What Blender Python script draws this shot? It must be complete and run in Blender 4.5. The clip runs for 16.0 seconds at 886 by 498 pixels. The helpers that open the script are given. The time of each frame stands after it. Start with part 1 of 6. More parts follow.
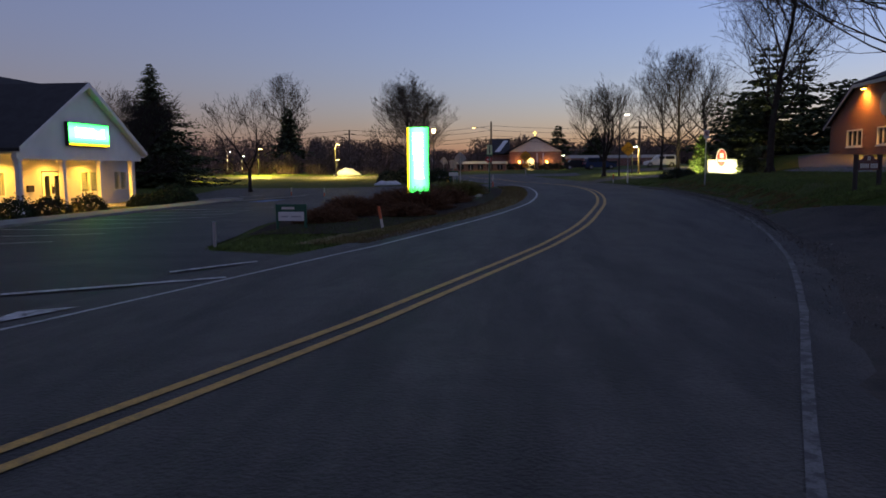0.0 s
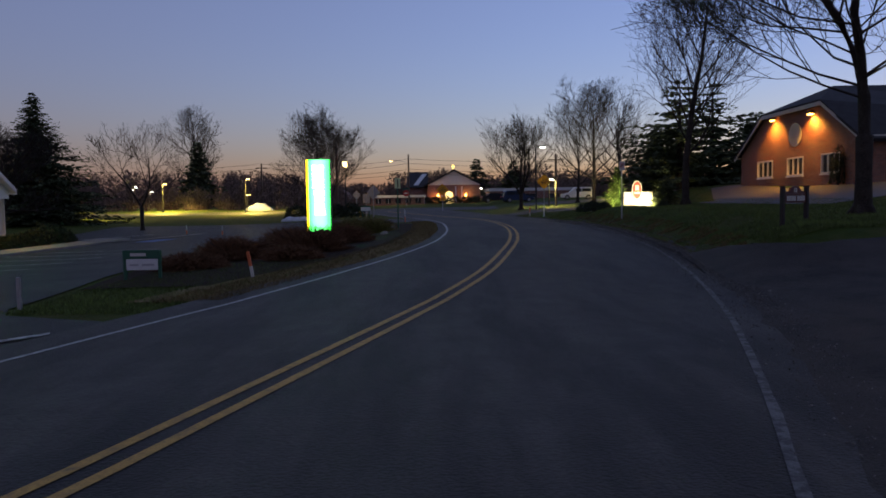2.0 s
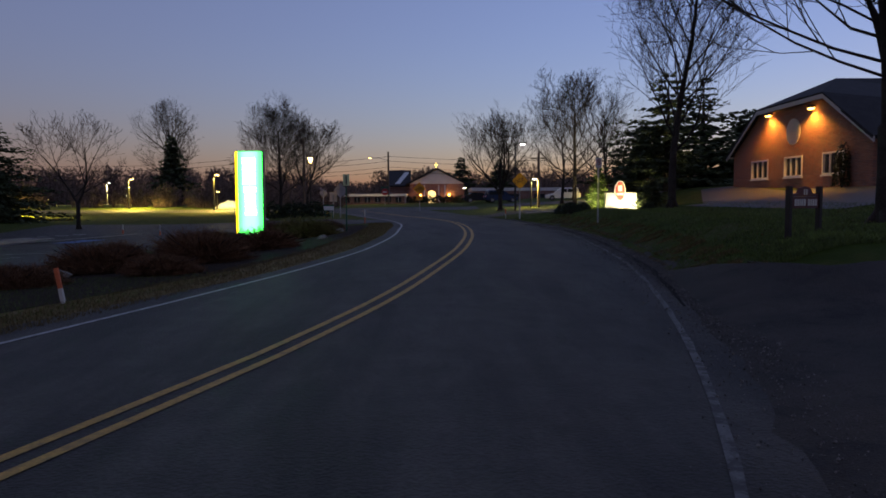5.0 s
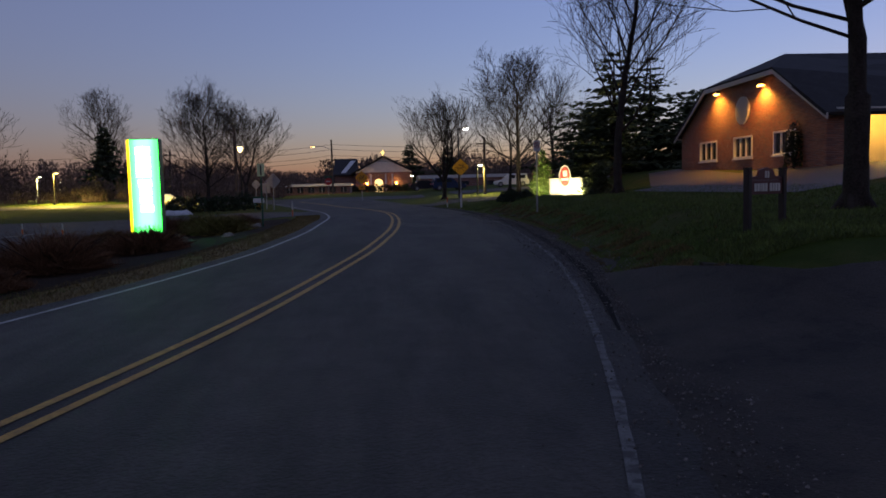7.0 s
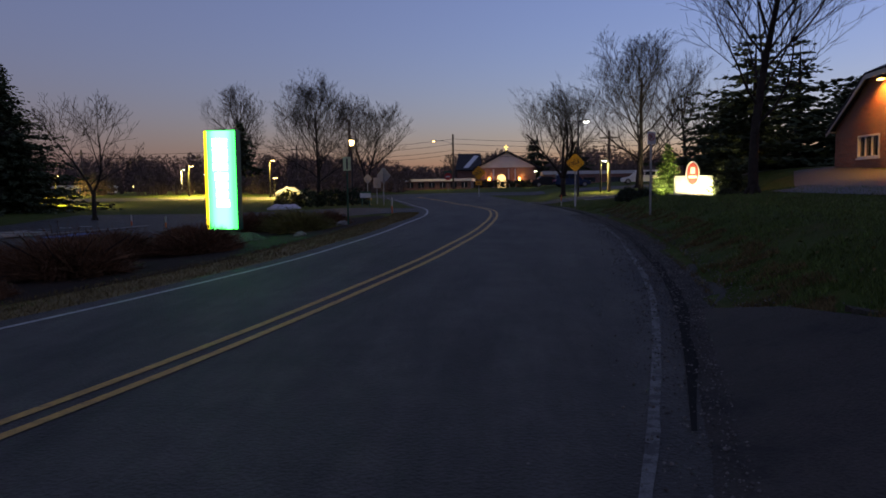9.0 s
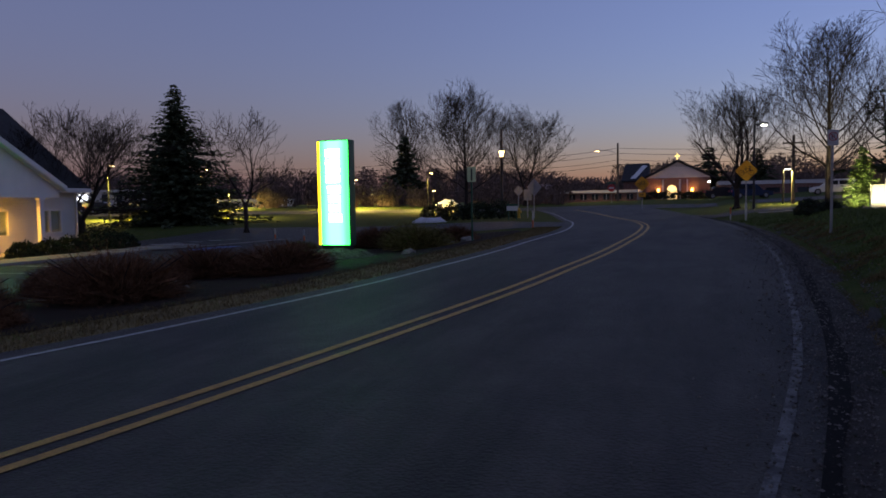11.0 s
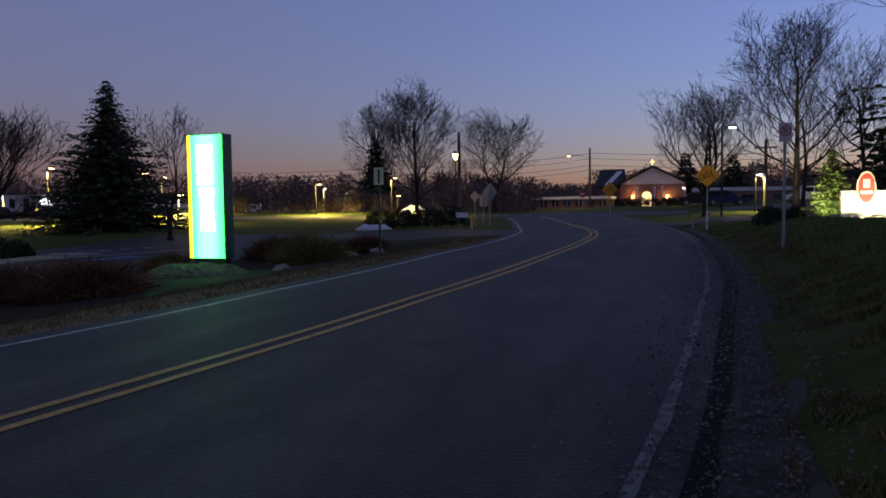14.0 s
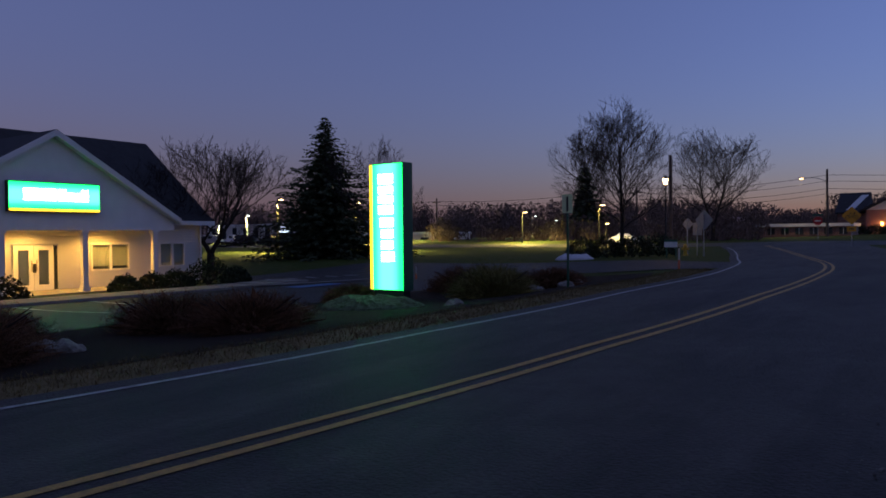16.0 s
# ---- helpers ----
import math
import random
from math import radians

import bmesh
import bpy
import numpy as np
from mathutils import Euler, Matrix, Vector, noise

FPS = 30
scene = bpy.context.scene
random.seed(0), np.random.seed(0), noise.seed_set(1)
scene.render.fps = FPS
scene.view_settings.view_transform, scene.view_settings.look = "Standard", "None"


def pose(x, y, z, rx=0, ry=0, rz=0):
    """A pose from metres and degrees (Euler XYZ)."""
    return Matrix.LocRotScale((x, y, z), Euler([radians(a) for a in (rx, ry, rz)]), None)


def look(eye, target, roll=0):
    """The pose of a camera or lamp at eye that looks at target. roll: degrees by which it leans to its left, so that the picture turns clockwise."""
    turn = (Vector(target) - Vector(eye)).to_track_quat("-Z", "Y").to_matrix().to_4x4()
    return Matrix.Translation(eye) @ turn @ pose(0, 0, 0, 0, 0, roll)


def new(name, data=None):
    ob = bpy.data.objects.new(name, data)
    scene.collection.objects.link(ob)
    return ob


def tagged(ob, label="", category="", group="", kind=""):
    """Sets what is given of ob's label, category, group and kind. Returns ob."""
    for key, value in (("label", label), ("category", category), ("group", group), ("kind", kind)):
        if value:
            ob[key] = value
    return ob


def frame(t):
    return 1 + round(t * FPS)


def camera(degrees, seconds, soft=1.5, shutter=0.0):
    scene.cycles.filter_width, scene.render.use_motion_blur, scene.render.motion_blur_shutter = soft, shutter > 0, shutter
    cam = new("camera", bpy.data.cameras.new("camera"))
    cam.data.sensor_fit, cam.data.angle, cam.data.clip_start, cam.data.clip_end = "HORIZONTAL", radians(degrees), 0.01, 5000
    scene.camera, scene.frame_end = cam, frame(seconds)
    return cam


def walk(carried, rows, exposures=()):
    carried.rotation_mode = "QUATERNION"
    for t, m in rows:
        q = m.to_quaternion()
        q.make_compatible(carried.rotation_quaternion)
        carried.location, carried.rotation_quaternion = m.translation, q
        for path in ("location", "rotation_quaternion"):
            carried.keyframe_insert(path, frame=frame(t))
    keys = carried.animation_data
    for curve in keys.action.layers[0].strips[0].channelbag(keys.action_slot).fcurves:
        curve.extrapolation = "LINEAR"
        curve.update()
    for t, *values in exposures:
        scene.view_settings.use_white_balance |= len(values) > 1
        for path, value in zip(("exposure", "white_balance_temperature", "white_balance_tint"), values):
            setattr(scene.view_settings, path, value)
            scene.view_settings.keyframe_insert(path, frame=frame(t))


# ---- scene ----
cam = camera(62.31, 16.0, soft=1.7)
PATH = [
    (0, look((4.018, 0.538, 1.513), (3.006, 10.430, 0.445), -0.39)),
    (0.5, look((4.141, 1.216, 1.540), (3.515, 11.156, 0.650), -1.11)),
    (1, look((4.221, 1.993, 1.554), (3.573, 11.937, 0.719), -0.67)),
    (1.5, look((4.470, 2.744, 1.584), (3.995, 12.709, 0.897), -1.07)),
    (2, look((4.655, 3.458, 1.583), (4.683, 13.438, 0.954), -0.90)),
    (2.5, look((5.035, 4.153, 1.567), (5.485, 14.127, 1.003), -1.60)),
    (3, look((5.303, 4.890, 1.573), (5.709, 14.865, 0.985), -1.37)),
    (3.5, look((5.678, 5.614, 1.565), (6.075, 15.587, 0.952), -1.36)),
    (4, look((5.871, 6.342, 1.566), (6.219, 16.317, 0.942), -0.72)),
    (6.3, look((7.263, 9.940, 1.645), (7.251, 19.911, 0.892), -0.57)),
    (6.5, look((7.347, 10.200, 1.635), (7.449, 20.168, 0.844), -0.65)),
    (7, look((7.673, 10.885, 1.655), (8.408, 20.824, 0.842), -1.42)),
    (7.5, look((8.001, 11.666, 1.657), (8.615, 21.614, 0.846), -1.37)),
    (8, look((8.411, 12.436, 1.679), (8.762, 22.393, 0.824), -1.14)),
    (8.5, look((8.691, 13.124, 1.689), (8.214, 23.079, 0.871), -0.02)),
    (9, look((9.076, 13.908, 1.695), (8.052, 23.820, 0.852), -0.71)),
    (9.5, look((9.318, 14.694, 1.690), (7.723, 24.529, 0.835), -0.84)),
    (10, look((9.682, 15.416, 1.708), (7.223, 25.076, 0.918), -1.03)),
    (10.2, look((9.786, 15.717, 1.698), (6.957, 25.279, 0.936), -0.87)),
    (12.3, look((10.485, 18.993, 1.686), (7.075, 28.375, 1.100), -0.93)),
    (12.5, look((10.577, 19.295, 1.673), (7.237, 28.702, 1.074), -1.07)),
    (13, look((10.796, 19.946, 1.663), (7.500, 29.367, 1.041), -0.91)),
    (13.5, look((11.066, 20.638, 1.655), (7.944, 30.119, 1.055), -1.02)),
    (14, look((11.309, 21.187, 1.664), (8.221, 30.681, 1.095), -0.68)),
    (14.5, look((11.528, 21.672, 1.675), (8.363, 31.146, 1.198), -0.43)),
    (15, look((11.592, 22.000, 1.681), (7.183, 30.968, 1.325), 0.06)),
    (15.5, look((11.403, 22.452, 1.729), (6.129, 30.945, 1.497), -0.23)),
    (16, look((11.291, 22.983, 1.736), (5.634, 31.228, 1.573), -0.61)),
]
walk(cam, PATH, exposures=[(0, 0.36, 7200, 13), (4, 0.22, 7300, 14), (7, 0.12, 7250, 16), (9, 0.1, 7050, 17), (12.5, 0.08, 6750, 20), (14.3, 0.1, 6500, 22), (16, -0.3, 5900, 24)])

# ---- sky and light: dusk, the sun just gone down ahead of the road ----
world = bpy.data.worlds.new("dusk_sky")
scene.world = world
world.use_nodes = True
wn, wl = world.node_tree.nodes, world.node_tree.links
sky = wn.new("ShaderNodeTexSky")
sky.sky_type = "NISHITA"
sky.sun_disc = False
sky.sun_elevation = radians(-1.5)
sky.sun_rotation = radians(47)
sky.air_density, sky.dust_density, sky.ozone_density = 1.0, 0.6, 3.0
# the even violet afterglow that the high air adds to the sky after sunset
glow_mix = wn.new("ShaderNodeMixRGB")
glow_mix.blend_type = "ADD"
glow_mix.inputs[0].default_value = 1.0
glow_mix.inputs[2].default_value = (0.15, 0.171, 0.23, 1)
boost = wn.new("ShaderNodeMixRGB")
boost.blend_type = "MULTIPLY"
boost.inputs[0].default_value = 1.0
boost.inputs[2].default_value = (2.7, 2.46, 2.6, 1)
wl.new(sky.outputs[0], boost.inputs[1])
wl.new(boost.outputs[0], glow_mix.inputs[1])
wl.new(glow_mix.outputs[0], wn["Background"].inputs[0])
wn["Background"].inputs[1].default_value = 0.42
scene.view_settings.exposure = 0.0


def lamp(name, kind, place, power, color, size=0.1, target=None, spot=None):
    data = bpy.data.lights.new(name, kind)
    data.energy, data.color = power, color
    if kind == "AREA":
        data.size = size
    else:
        data.shadow_soft_size = size
    if spot:
        data.spot_size, data.spot_blend = radians(spot), 0.6
    ob = new(name, data)
    ob.matrix_world = look(place, target) if target else pose(*place)
    return ob


# ---- materials ----
def material(name, color, rough=0.7, metal=0.0, dark=0.6, scale=3.0, fine=40.0, bump=0.2, dist=0.01, emit=None, strength=0.0, spec=0.5, vary=0.0):
    """A surface with stains at one scale and grain at another."""
    m = bpy.data.materials.new(name)
    m.use_nodes = True
    n, l = m.node_tree.nodes, m.node_tree.links
    b = n["Principled BSDF"]
    b.inputs["Roughness"].default_value, b.inputs["Metallic"].default_value = rough, metal
    b.inputs["Specular IOR Level"].default_value = spec
    co = n.new("ShaderNodeTexCoord")
    big, small = n.new("ShaderNodeTexNoise"), n.new("ShaderNodeTexNoise")
    big.inputs["Scale"].default_value, small.inputs["Scale"].default_value = scale, fine
    big.inputs["Detail"].default_value, small.inputs["Detail"].default_value = 5, 3
    add = n.new("ShaderNodeMath")
    add.operation = "MULTIPLY_ADD"
    add.inputs[1].default_value = 0.5
    half = n.new("ShaderNodeMath")
    half.operation = "MULTIPLY"
    half.inputs[1].default_value = 0.5
    for t in (big, small):
        l.new(co.outputs["Object"], t.inputs["Vector"])
    l.new(small.outputs[0], half.inputs[0])
    l.new(big.outputs[0], add.inputs[0])
    l.new(half.outputs[0], add.inputs[2])
    ramp = n.new("ShaderNodeValToRGB")
    ramp.color_ramp.elements[0].position, ramp.color_ramp.elements[1].position = 0.39, 0.6
    ramp.color_ramp.elements[0].color = (*[c * dark for c in color], 1)
    ramp.color_ramp.elements[1].color = (*color, 1)
    l.new(add.outputs[0], ramp.inputs[0])
    out = ramp.outputs[0]
    if vary:
        info, hsv = n.new("ShaderNodeNewGeometry"), n.new("ShaderNodeHueSaturation")
        ran = n.new("ShaderNodeMapRange")
        ran.inputs["To Min"].default_value, ran.inputs["To Max"].default_value = 1 - vary, 1 + vary
        l.new(info.outputs["Random Per Island"], ran.inputs["Value"])
        l.new(ran.outputs[0], hsv.inputs["Value"])
        l.new(out, hsv.inputs["Color"])
        out = hsv.outputs[0]
    l.new(out, b.inputs["Base Color"])
    if bump:
        bp = n.new("ShaderNodeBump")
        bp.inputs["Strength"].default_value, bp.inputs["Distance"].default_value = bump, dist
        l.new(small.outputs[0], bp.inputs["Height"])
        l.new(bp.outputs[0], b.inputs["Normal"])
    if emit:
        b.inputs["Emission Color"].default_value = (*emit, 1)
        b.inputs["Emission Strength"].default_value = strength
    return m


def mix_material(name, first, second, scale, low, high, rough=0.9, fine=60.0, bump=0.5, dist=0.02, spec=0.5, stretch=None):
    """Two colours in ragged patches, with grain."""
    m = material(name, first, rough, 0, 0.6, scale * 2, fine, bump, dist, spec=spec)
    n, l = m.node_tree.nodes, m.node_tree.links
    t, r, mx = n.new("ShaderNodeTexNoise"), n.new("ShaderNodeMapRange"), n.new("ShaderNodeMixRGB")
    t.inputs["Scale"].default_value, t.inputs["Detail"].default_value, t.inputs["Roughness"].default_value = scale, 8, 0.7
    r.inputs["From Min"].default_value, r.inputs["From Max"].default_value = low, high
    co = [x for x in n if x.type == "TEX_COORD"][0]
    if stretch:
        mp = n.new("ShaderNodeMapping")
        mp.inputs["Scale"].default_value = stretch
        mp.inputs["Rotation"].default_value = (0, 0, radians(8))
        l.new(co.outputs["Object"], mp.inputs["Vector"])
        l.new(mp.outputs[0], t.inputs["Vector"])
    else:
        l.new(co.outputs["Object"], t.inputs["Vector"])
    l.new(t.outputs[0], r.inputs[0])
    l.new(r.outputs[0], mx.inputs[0])
    ramp = [x for x in n if x.type == "VALTORGB"][0]
    l.new(ramp.outputs[0], mx.inputs[1])
    mx.inputs[2].default_value = (*second, 1)
    l.new(mx.outputs[0], n["Principled BSDF"].inputs["Base Color"])
    return m


def striped(m, axis, scale, depth, profile="SAW"):
    """Adds boards or courses across an axis as relief."""
    n, l = m.node_tree.nodes, m.node_tree.links
    co = [x for x in n if x.type == "TEX_COORD"][0]
    w, bp = n.new("ShaderNodeTexWave"), n.new("ShaderNodeBump")
    w.bands_direction, w.wave_profile = axis, profile
    w.inputs["Scale"].default_value = scale
    bp.inputs["Distance"].default_value, bp.inputs["Strength"].default_value = depth, 0.8
    l.new(co.outputs["Object"], w.inputs["Vector"])
    l.new(w.outputs["Fac"], bp.inputs["Height"])
    l.new(bp.outputs[0], n["Principled BSDF"].inputs["Normal"])
    return m


def brick_material(name, first, second, mortar, across):
    m = material(name, first, 0.85)
    n, l = m.node_tree.nodes, m.node_tree.links
    co = [x for x in n if x.type == "TEX_COORD"][0]
    sep, com, br, bp = n.new("ShaderNodeSeparateXYZ"), n.new("ShaderNodeCombineXYZ"), n.new("ShaderNodeTexBrick"), n.new("ShaderNodeBump")
    l.new(co.outputs["Object"], sep.inputs[0])
    l.new(sep.outputs[across], com.inputs[0])
    l.new(sep.outputs[2], com.inputs[1])
    l.new(com.outputs[0], br.inputs["Vector"])
    br.inputs["Scale"].default_value = 1.0
    br.inputs["Brick Width"].default_value, br.inputs["Row Height"].default_value = 0.21, 0.075
    br.inputs["Mortar Size"].default_value = 0.006
    br.inputs["Color1"].default_value, br.inputs["Color2"].default_value = (*first, 1), (*second, 1)
    br.inputs["Mortar"].default_value = (*mortar, 1)
    l.new(br.outputs["Color"], n["Principled BSDF"].inputs["Base Color"])
    bp.inputs["Distance"].default_value, bp.inputs["Strength"].default_value, bp.invert = 0.01, 0.7, True
    l.new(br.outputs["Fac"], bp.inputs["Height"])
    l.new(bp.outputs[0], n["Principled BSDF"].inputs["Normal"])
    return m


def glow(name, color, strength):
    m = bpy.data.materials.new(name)
    m.use_nodes = True
    b = m.node_tree.nodes["Principled BSDF"]
    b.inputs["Base Color"].default_value = (*[min(0.8, c) for c in color], 1)
    b.inputs["Emission Color"].default_value = (*color, 1)
    b.inputs["Emission Strength"].default_value = strength
    return m


M_ASPHALT = mix_material("asphalt", (0.074, 0.067, 0.056), (0.022, 0.02, 0.017), 1.0, 0.4, 0.62, 0.72, 30, 1.0, 0.03, spec=0.4, stretch=(0.9, 0.16, 1))
M_OLD_ASPHALT = mix_material("worn_asphalt", (0.078, 0.066, 0.054), (0.03, 0.027, 0.024), 1.3, 0.44, 0.62, 0.85, 40, 1.0, 0.03, spec=0.25)
M_LOT = mix_material("damp_lot_asphalt", (0.042, 0.04, 0.035), (0.014, 0.013, 0.012), 0.7, 0.4, 0.6, 0.6, 38, 1.0, 0.03, spec=0.22, stretch=(0.35, 0.9, 1))
M_UPPER_LOT = mix_material("pale_lot_asphalt", (0.062, 0.061, 0.06), (0.045, 0.044, 0.043), 0.5, 0.42, 0.58, 0.6, 50, 0.6, 0.012, spec=0.5)
M_GRASS = mix_material("lawn", (0.06, 0.095, 0.013), (0.085, 0.078, 0.024), 0.9, 0.45, 0.68, 0.95, 70, 0.9, 0.03, spec=0.1)
M_BLADE = material("grass_blades", (0.12, 0.17, 0.04), 0.7, dark=0.55, scale=0.8, fine=5, bump=0, vary=0.5, spec=0.2)
M_DRY = material("dry_grass", (0.2, 0.15, 0.065), 0.9, dark=0.5, scale=2, fine=20, vary=0.4, spec=0.1)
M_SOIL = mix_material("mulch_soil", (0.05, 0.034, 0.022), (0.028, 0.02, 0.015), 2, 0.4, 0.6, 0.95, 40, 1.0, 0.04, spec=0.1)
M_GRAVEL = mix_material("gravel_bed", (0.1, 0.096, 0.082), (0.036, 0.034, 0.03), 3.5, 0.4, 0.6, 0.9, 60, 1.0, 0.02, spec=0.2)
M_STONE = material("loose_stones", (0.16, 0.145, 0.125), 0.85, dark=0.5, scale=4, fine=30, vary=0.6)
M_TAR = material("tar_edge", (0.02, 0.019, 0.018), 0.95, dark=0.6, scale=2, spec=0.08)
M_YELLOW = mix_material("yellow_line_paint", (0.62, 0.35, 0.07), (0.17, 0.115, 0.05), 9, 0.5, 0.7, 0.7, 60, 0.4, 0.004)
M_WHITE_LINE = mix_material("white_line_paint", (0.5, 0.5, 0.48), (0.14, 0.14, 0.135), 9, 0.48, 0.64, 0.7, 60, 0.4, 0.004)
M_FADED_LINE = mix_material("faded_line_paint", (0.6, 0.6, 0.57), (0.06, 0.058, 0.055), 6, 0.46, 0.62, 0.7, 60, 0.4, 0.004)
M_WORN_LINE = mix_material("worn_line_paint", (0.19, 0.185, 0.175), (0.05, 0.047, 0.042), 7, 0.45, 0.56, 0.75, 60, 0.4, 0.004)
M_CONCRETE = material("concrete", (0.24, 0.225, 0.2), 0.85, dark=0.65, scale=1.5, fine=50, bump=0.3)
M_WHITE_PAINT = material("white_paint", (0.74, 0.73, 0.7), 0.55, dark=0.86, scale=1.2, bump=0.05)
M_SIDING = striped(material("white_lap_siding", (0.7, 0.69, 0.67), 0.6, dark=0.88, scale=0.8), "Z", 2.1, 0.05)
M_SHINGLE = striped(material("dark_shingles", (0.035, 0.034, 0.036), 0.9, dark=0.6, scale=2, fine=14), "Z", 3.2, 0.015)
M_GLASS = material("dark_window_glass", (0.03, 0.035, 0.04), 0.08, dark=0.9, bump=0, spec=0.8)
M_PANE = bpy.data.materials.new("clear_window_glass")
M_PANE.use_nodes = True
pn_, pl_ = M_PANE.node_tree.nodes, M_PANE.node_tree.links
pn_.remove(pn_["Principled BSDF"])
clear_, gloss_, both_ = pn_.new("ShaderNodeBsdfTransparent"), pn_.new("ShaderNodeBsdfGlossy"), pn_.new("ShaderNodeMixShader")
clear_.inputs[0].default_value, gloss_.inputs["Roughness"].default_value, both_.inputs[0].default_value = (0.86, 0.9, 0.88, 1), 0.03, 0.12
pl_.new(clear_.outputs[0], both_.inputs[1]), pl_.new(gloss_.outputs[0], both_.inputs[2])
pl_.new(both_.outputs[0], pn_["Material Output"].inputs[0])
M_BLACK = material("black_metal", (0.015, 0.015, 0.016), 0.5, dark=0.7, bump=0.1)
M_GREY_METAL = material("galvanised_steel", (0.42, 0.43, 0.44), 0.45, 0.7, dark=0.75, scale=6)
M_BRICK = brick_material("red_brick", (0.33, 0.115, 0.06), (0.13, 0.05, 0.036), (0.42, 0.37, 0.31), 1)
M_BRICK_X = brick_material("red_brick_front", (0.33, 0.115, 0.06), (0.13, 0.05, 0.036), (0.42, 0.37, 0.31), 0)
M_BARK = material("grey_bark", (0.055, 0.045, 0.037), 0.95, dark=0.5, scale=3, fine=22, bump=0.9, dist=0.02, spec=0.15)
M_TWIG = material("bare_twigs", (0.05, 0.04, 0.034), 0.95, dark=0.7, scale=3, bump=0, spec=0.1)
M_NEEDLE = material("dark_fir_needles", (0.085, 0.108, 0.055), 0.85, dark=0.5, scale=1.5, fine=9, bump=0, vary=0.45, spec=0.15)
M_CYPRESS = material("green_cypress_foliage", (0.1, 0.16, 0.04), 0.8, dark=0.55, scale=3, fine=12, bump=0, vary=0.4, spec=0.2)
M_SHRUB = material("evergreen_shrub_leaves", (0.03, 0.045, 0.02), 0.8, dark=0.5, scale=3, fine=12, bump=0, vary=0.5, spec=0.2)
M_RUSSET = material("russet_shrub_twigs", (0.19, 0.095, 0.05), 0.9, dark=0.5, scale=3, fine=12, bump=0, vary=0.5, spec=0.1)
M_OLIVE = material("olive_shrub_twigs", (0.22, 0.19, 0.06), 0.9, dark=0.5, scale=3, fine=12, bump=0, vary=0.5, spec=0.1)
M_WOOD_DARK = material("dark_brown_timber", (0.035, 0.022, 0.018), 0.7, dark=0.6, scale=5)
M_MAROON = material("maroon_sign_panel", (0.09, 0.012, 0.012), 0.5, dark=0.8)
M_CREAM = material("cream_lettering", (0.6, 0.57, 0.5), 0.6, dark=0.9)
M_GREEN_PAINT = material("green_sign_paint", (0.01, 0.1, 0.055), 0.45, dark=0.8)
M_SIGN_WHITE = material("white_sign_sheet", (0.68, 0.68, 0.66), 0.45, dark=0.85, scale=4)
M_SIGN_YELLOW = material("yellow_warning_sheet", (0.75, 0.36, 0.015), 0.4, dark=0.85, scale=4)
# white sign sheet with the lime light on it put into its colour
M_LIME_LIT = material("lime_lit_white_sheet", (0.7, 0.8, 0.42), 0.4, dark=0.9, scale=4)
M_SIGN_RED = material("red_sign_sheet", (0.5, 0.03, 0.03), 0.4, dark=0.85)
M_SIGN_BACK = material("bare_aluminium_sign_back", (0.4, 0.4, 0.41), 0.5, 0.4, dark=0.8, scale=5)
M_ROCK = material("boulder_stone", (0.3, 0.27, 0.22), 0.9, dark=0.5, scale=3, fine=15, bump=0.8, dist=0.05)
M_SNOW = material("old_snow", (0.6, 0.62, 0.66), 0.8, dark=0.7, scale=3)
M_WOODS = material("far_bare_woods", (0.2, 0.15, 0.125), 1.0, dark=0.5, scale=0.08, fine=0.9, bump=0, vary=0.35, spec=0.0)
M_POLE = material("weathered_pole", (0.13, 0.1, 0.08), 0.9, dark=0.6, scale=4)
M_ORANGE = material("orange_stake_paint", (0.75, 0.16, 0.05), 0.6, dark=0.8)
M_LAMP_WARM = glow("warm_lamp_glass", (1.0, 0.62, 0.22), 14)
M_LAMP_WHITE = glow("white_lamp_glass", (0.95, 1.0, 0.9), 14)
M_LAMP_AMBER = glow("amber_lamp_glass", (1.0, 0.5, 0.1), 12)


# ---- building helpers ----
def part(name, bm, mat, parent=None, label="", smooth=False):
    me = bpy.data.meshes.new(name)
    bm.to_mesh(me)
    bm.free()
    return dress(name, me, mat, parent, label, smooth)


def dress(name, me, mat, parent=None, label="", smooth=False):
    for m in mat if isinstance(mat, (list, tuple)) else [mat]:
        me.materials.append(m)
    if smooth:
        for p in me.polygons:
            p.use_smooth = True
    ob = new(name, me)
    if parent:
        ob.parent = parent
    if label:
        ob["label"] = label
    return ob


def thing(name, place, label, category, group="", rz=0.0, kind=""):
    ob = new(name)
    ob.matrix_world = pose(*place, 0, 0, rz)
    ob.empty_display_size = 0.2
    return tagged(ob, label, category, group, kind)


def box(bm, x0, y0, z0, x1, y1, z1, bevel=0.0):
    v = [bm.verts.new((x, y, z)) for z in (z0, z1) for y in (y0, y1) for x in (x0, x1)]
    fs = [bm.faces.new([v[i] for i in q]) for q in ((0, 2, 3, 1), (4, 5, 7, 6), (0, 1, 5, 4), (2, 6, 7, 3), (0, 4, 6, 2), (1, 3, 7, 5))]
    if bevel:
        bmesh.ops.bevel(bm, geom=list({e for f in fs for e in f.edges}), offset=bevel, segments=2, affect="EDGES")
    return bm


def boxes(*rows, bevel=0.0):
    bm = bmesh.new()
    for r in rows:
        box(bm, *r, bevel=bevel)
    return bm


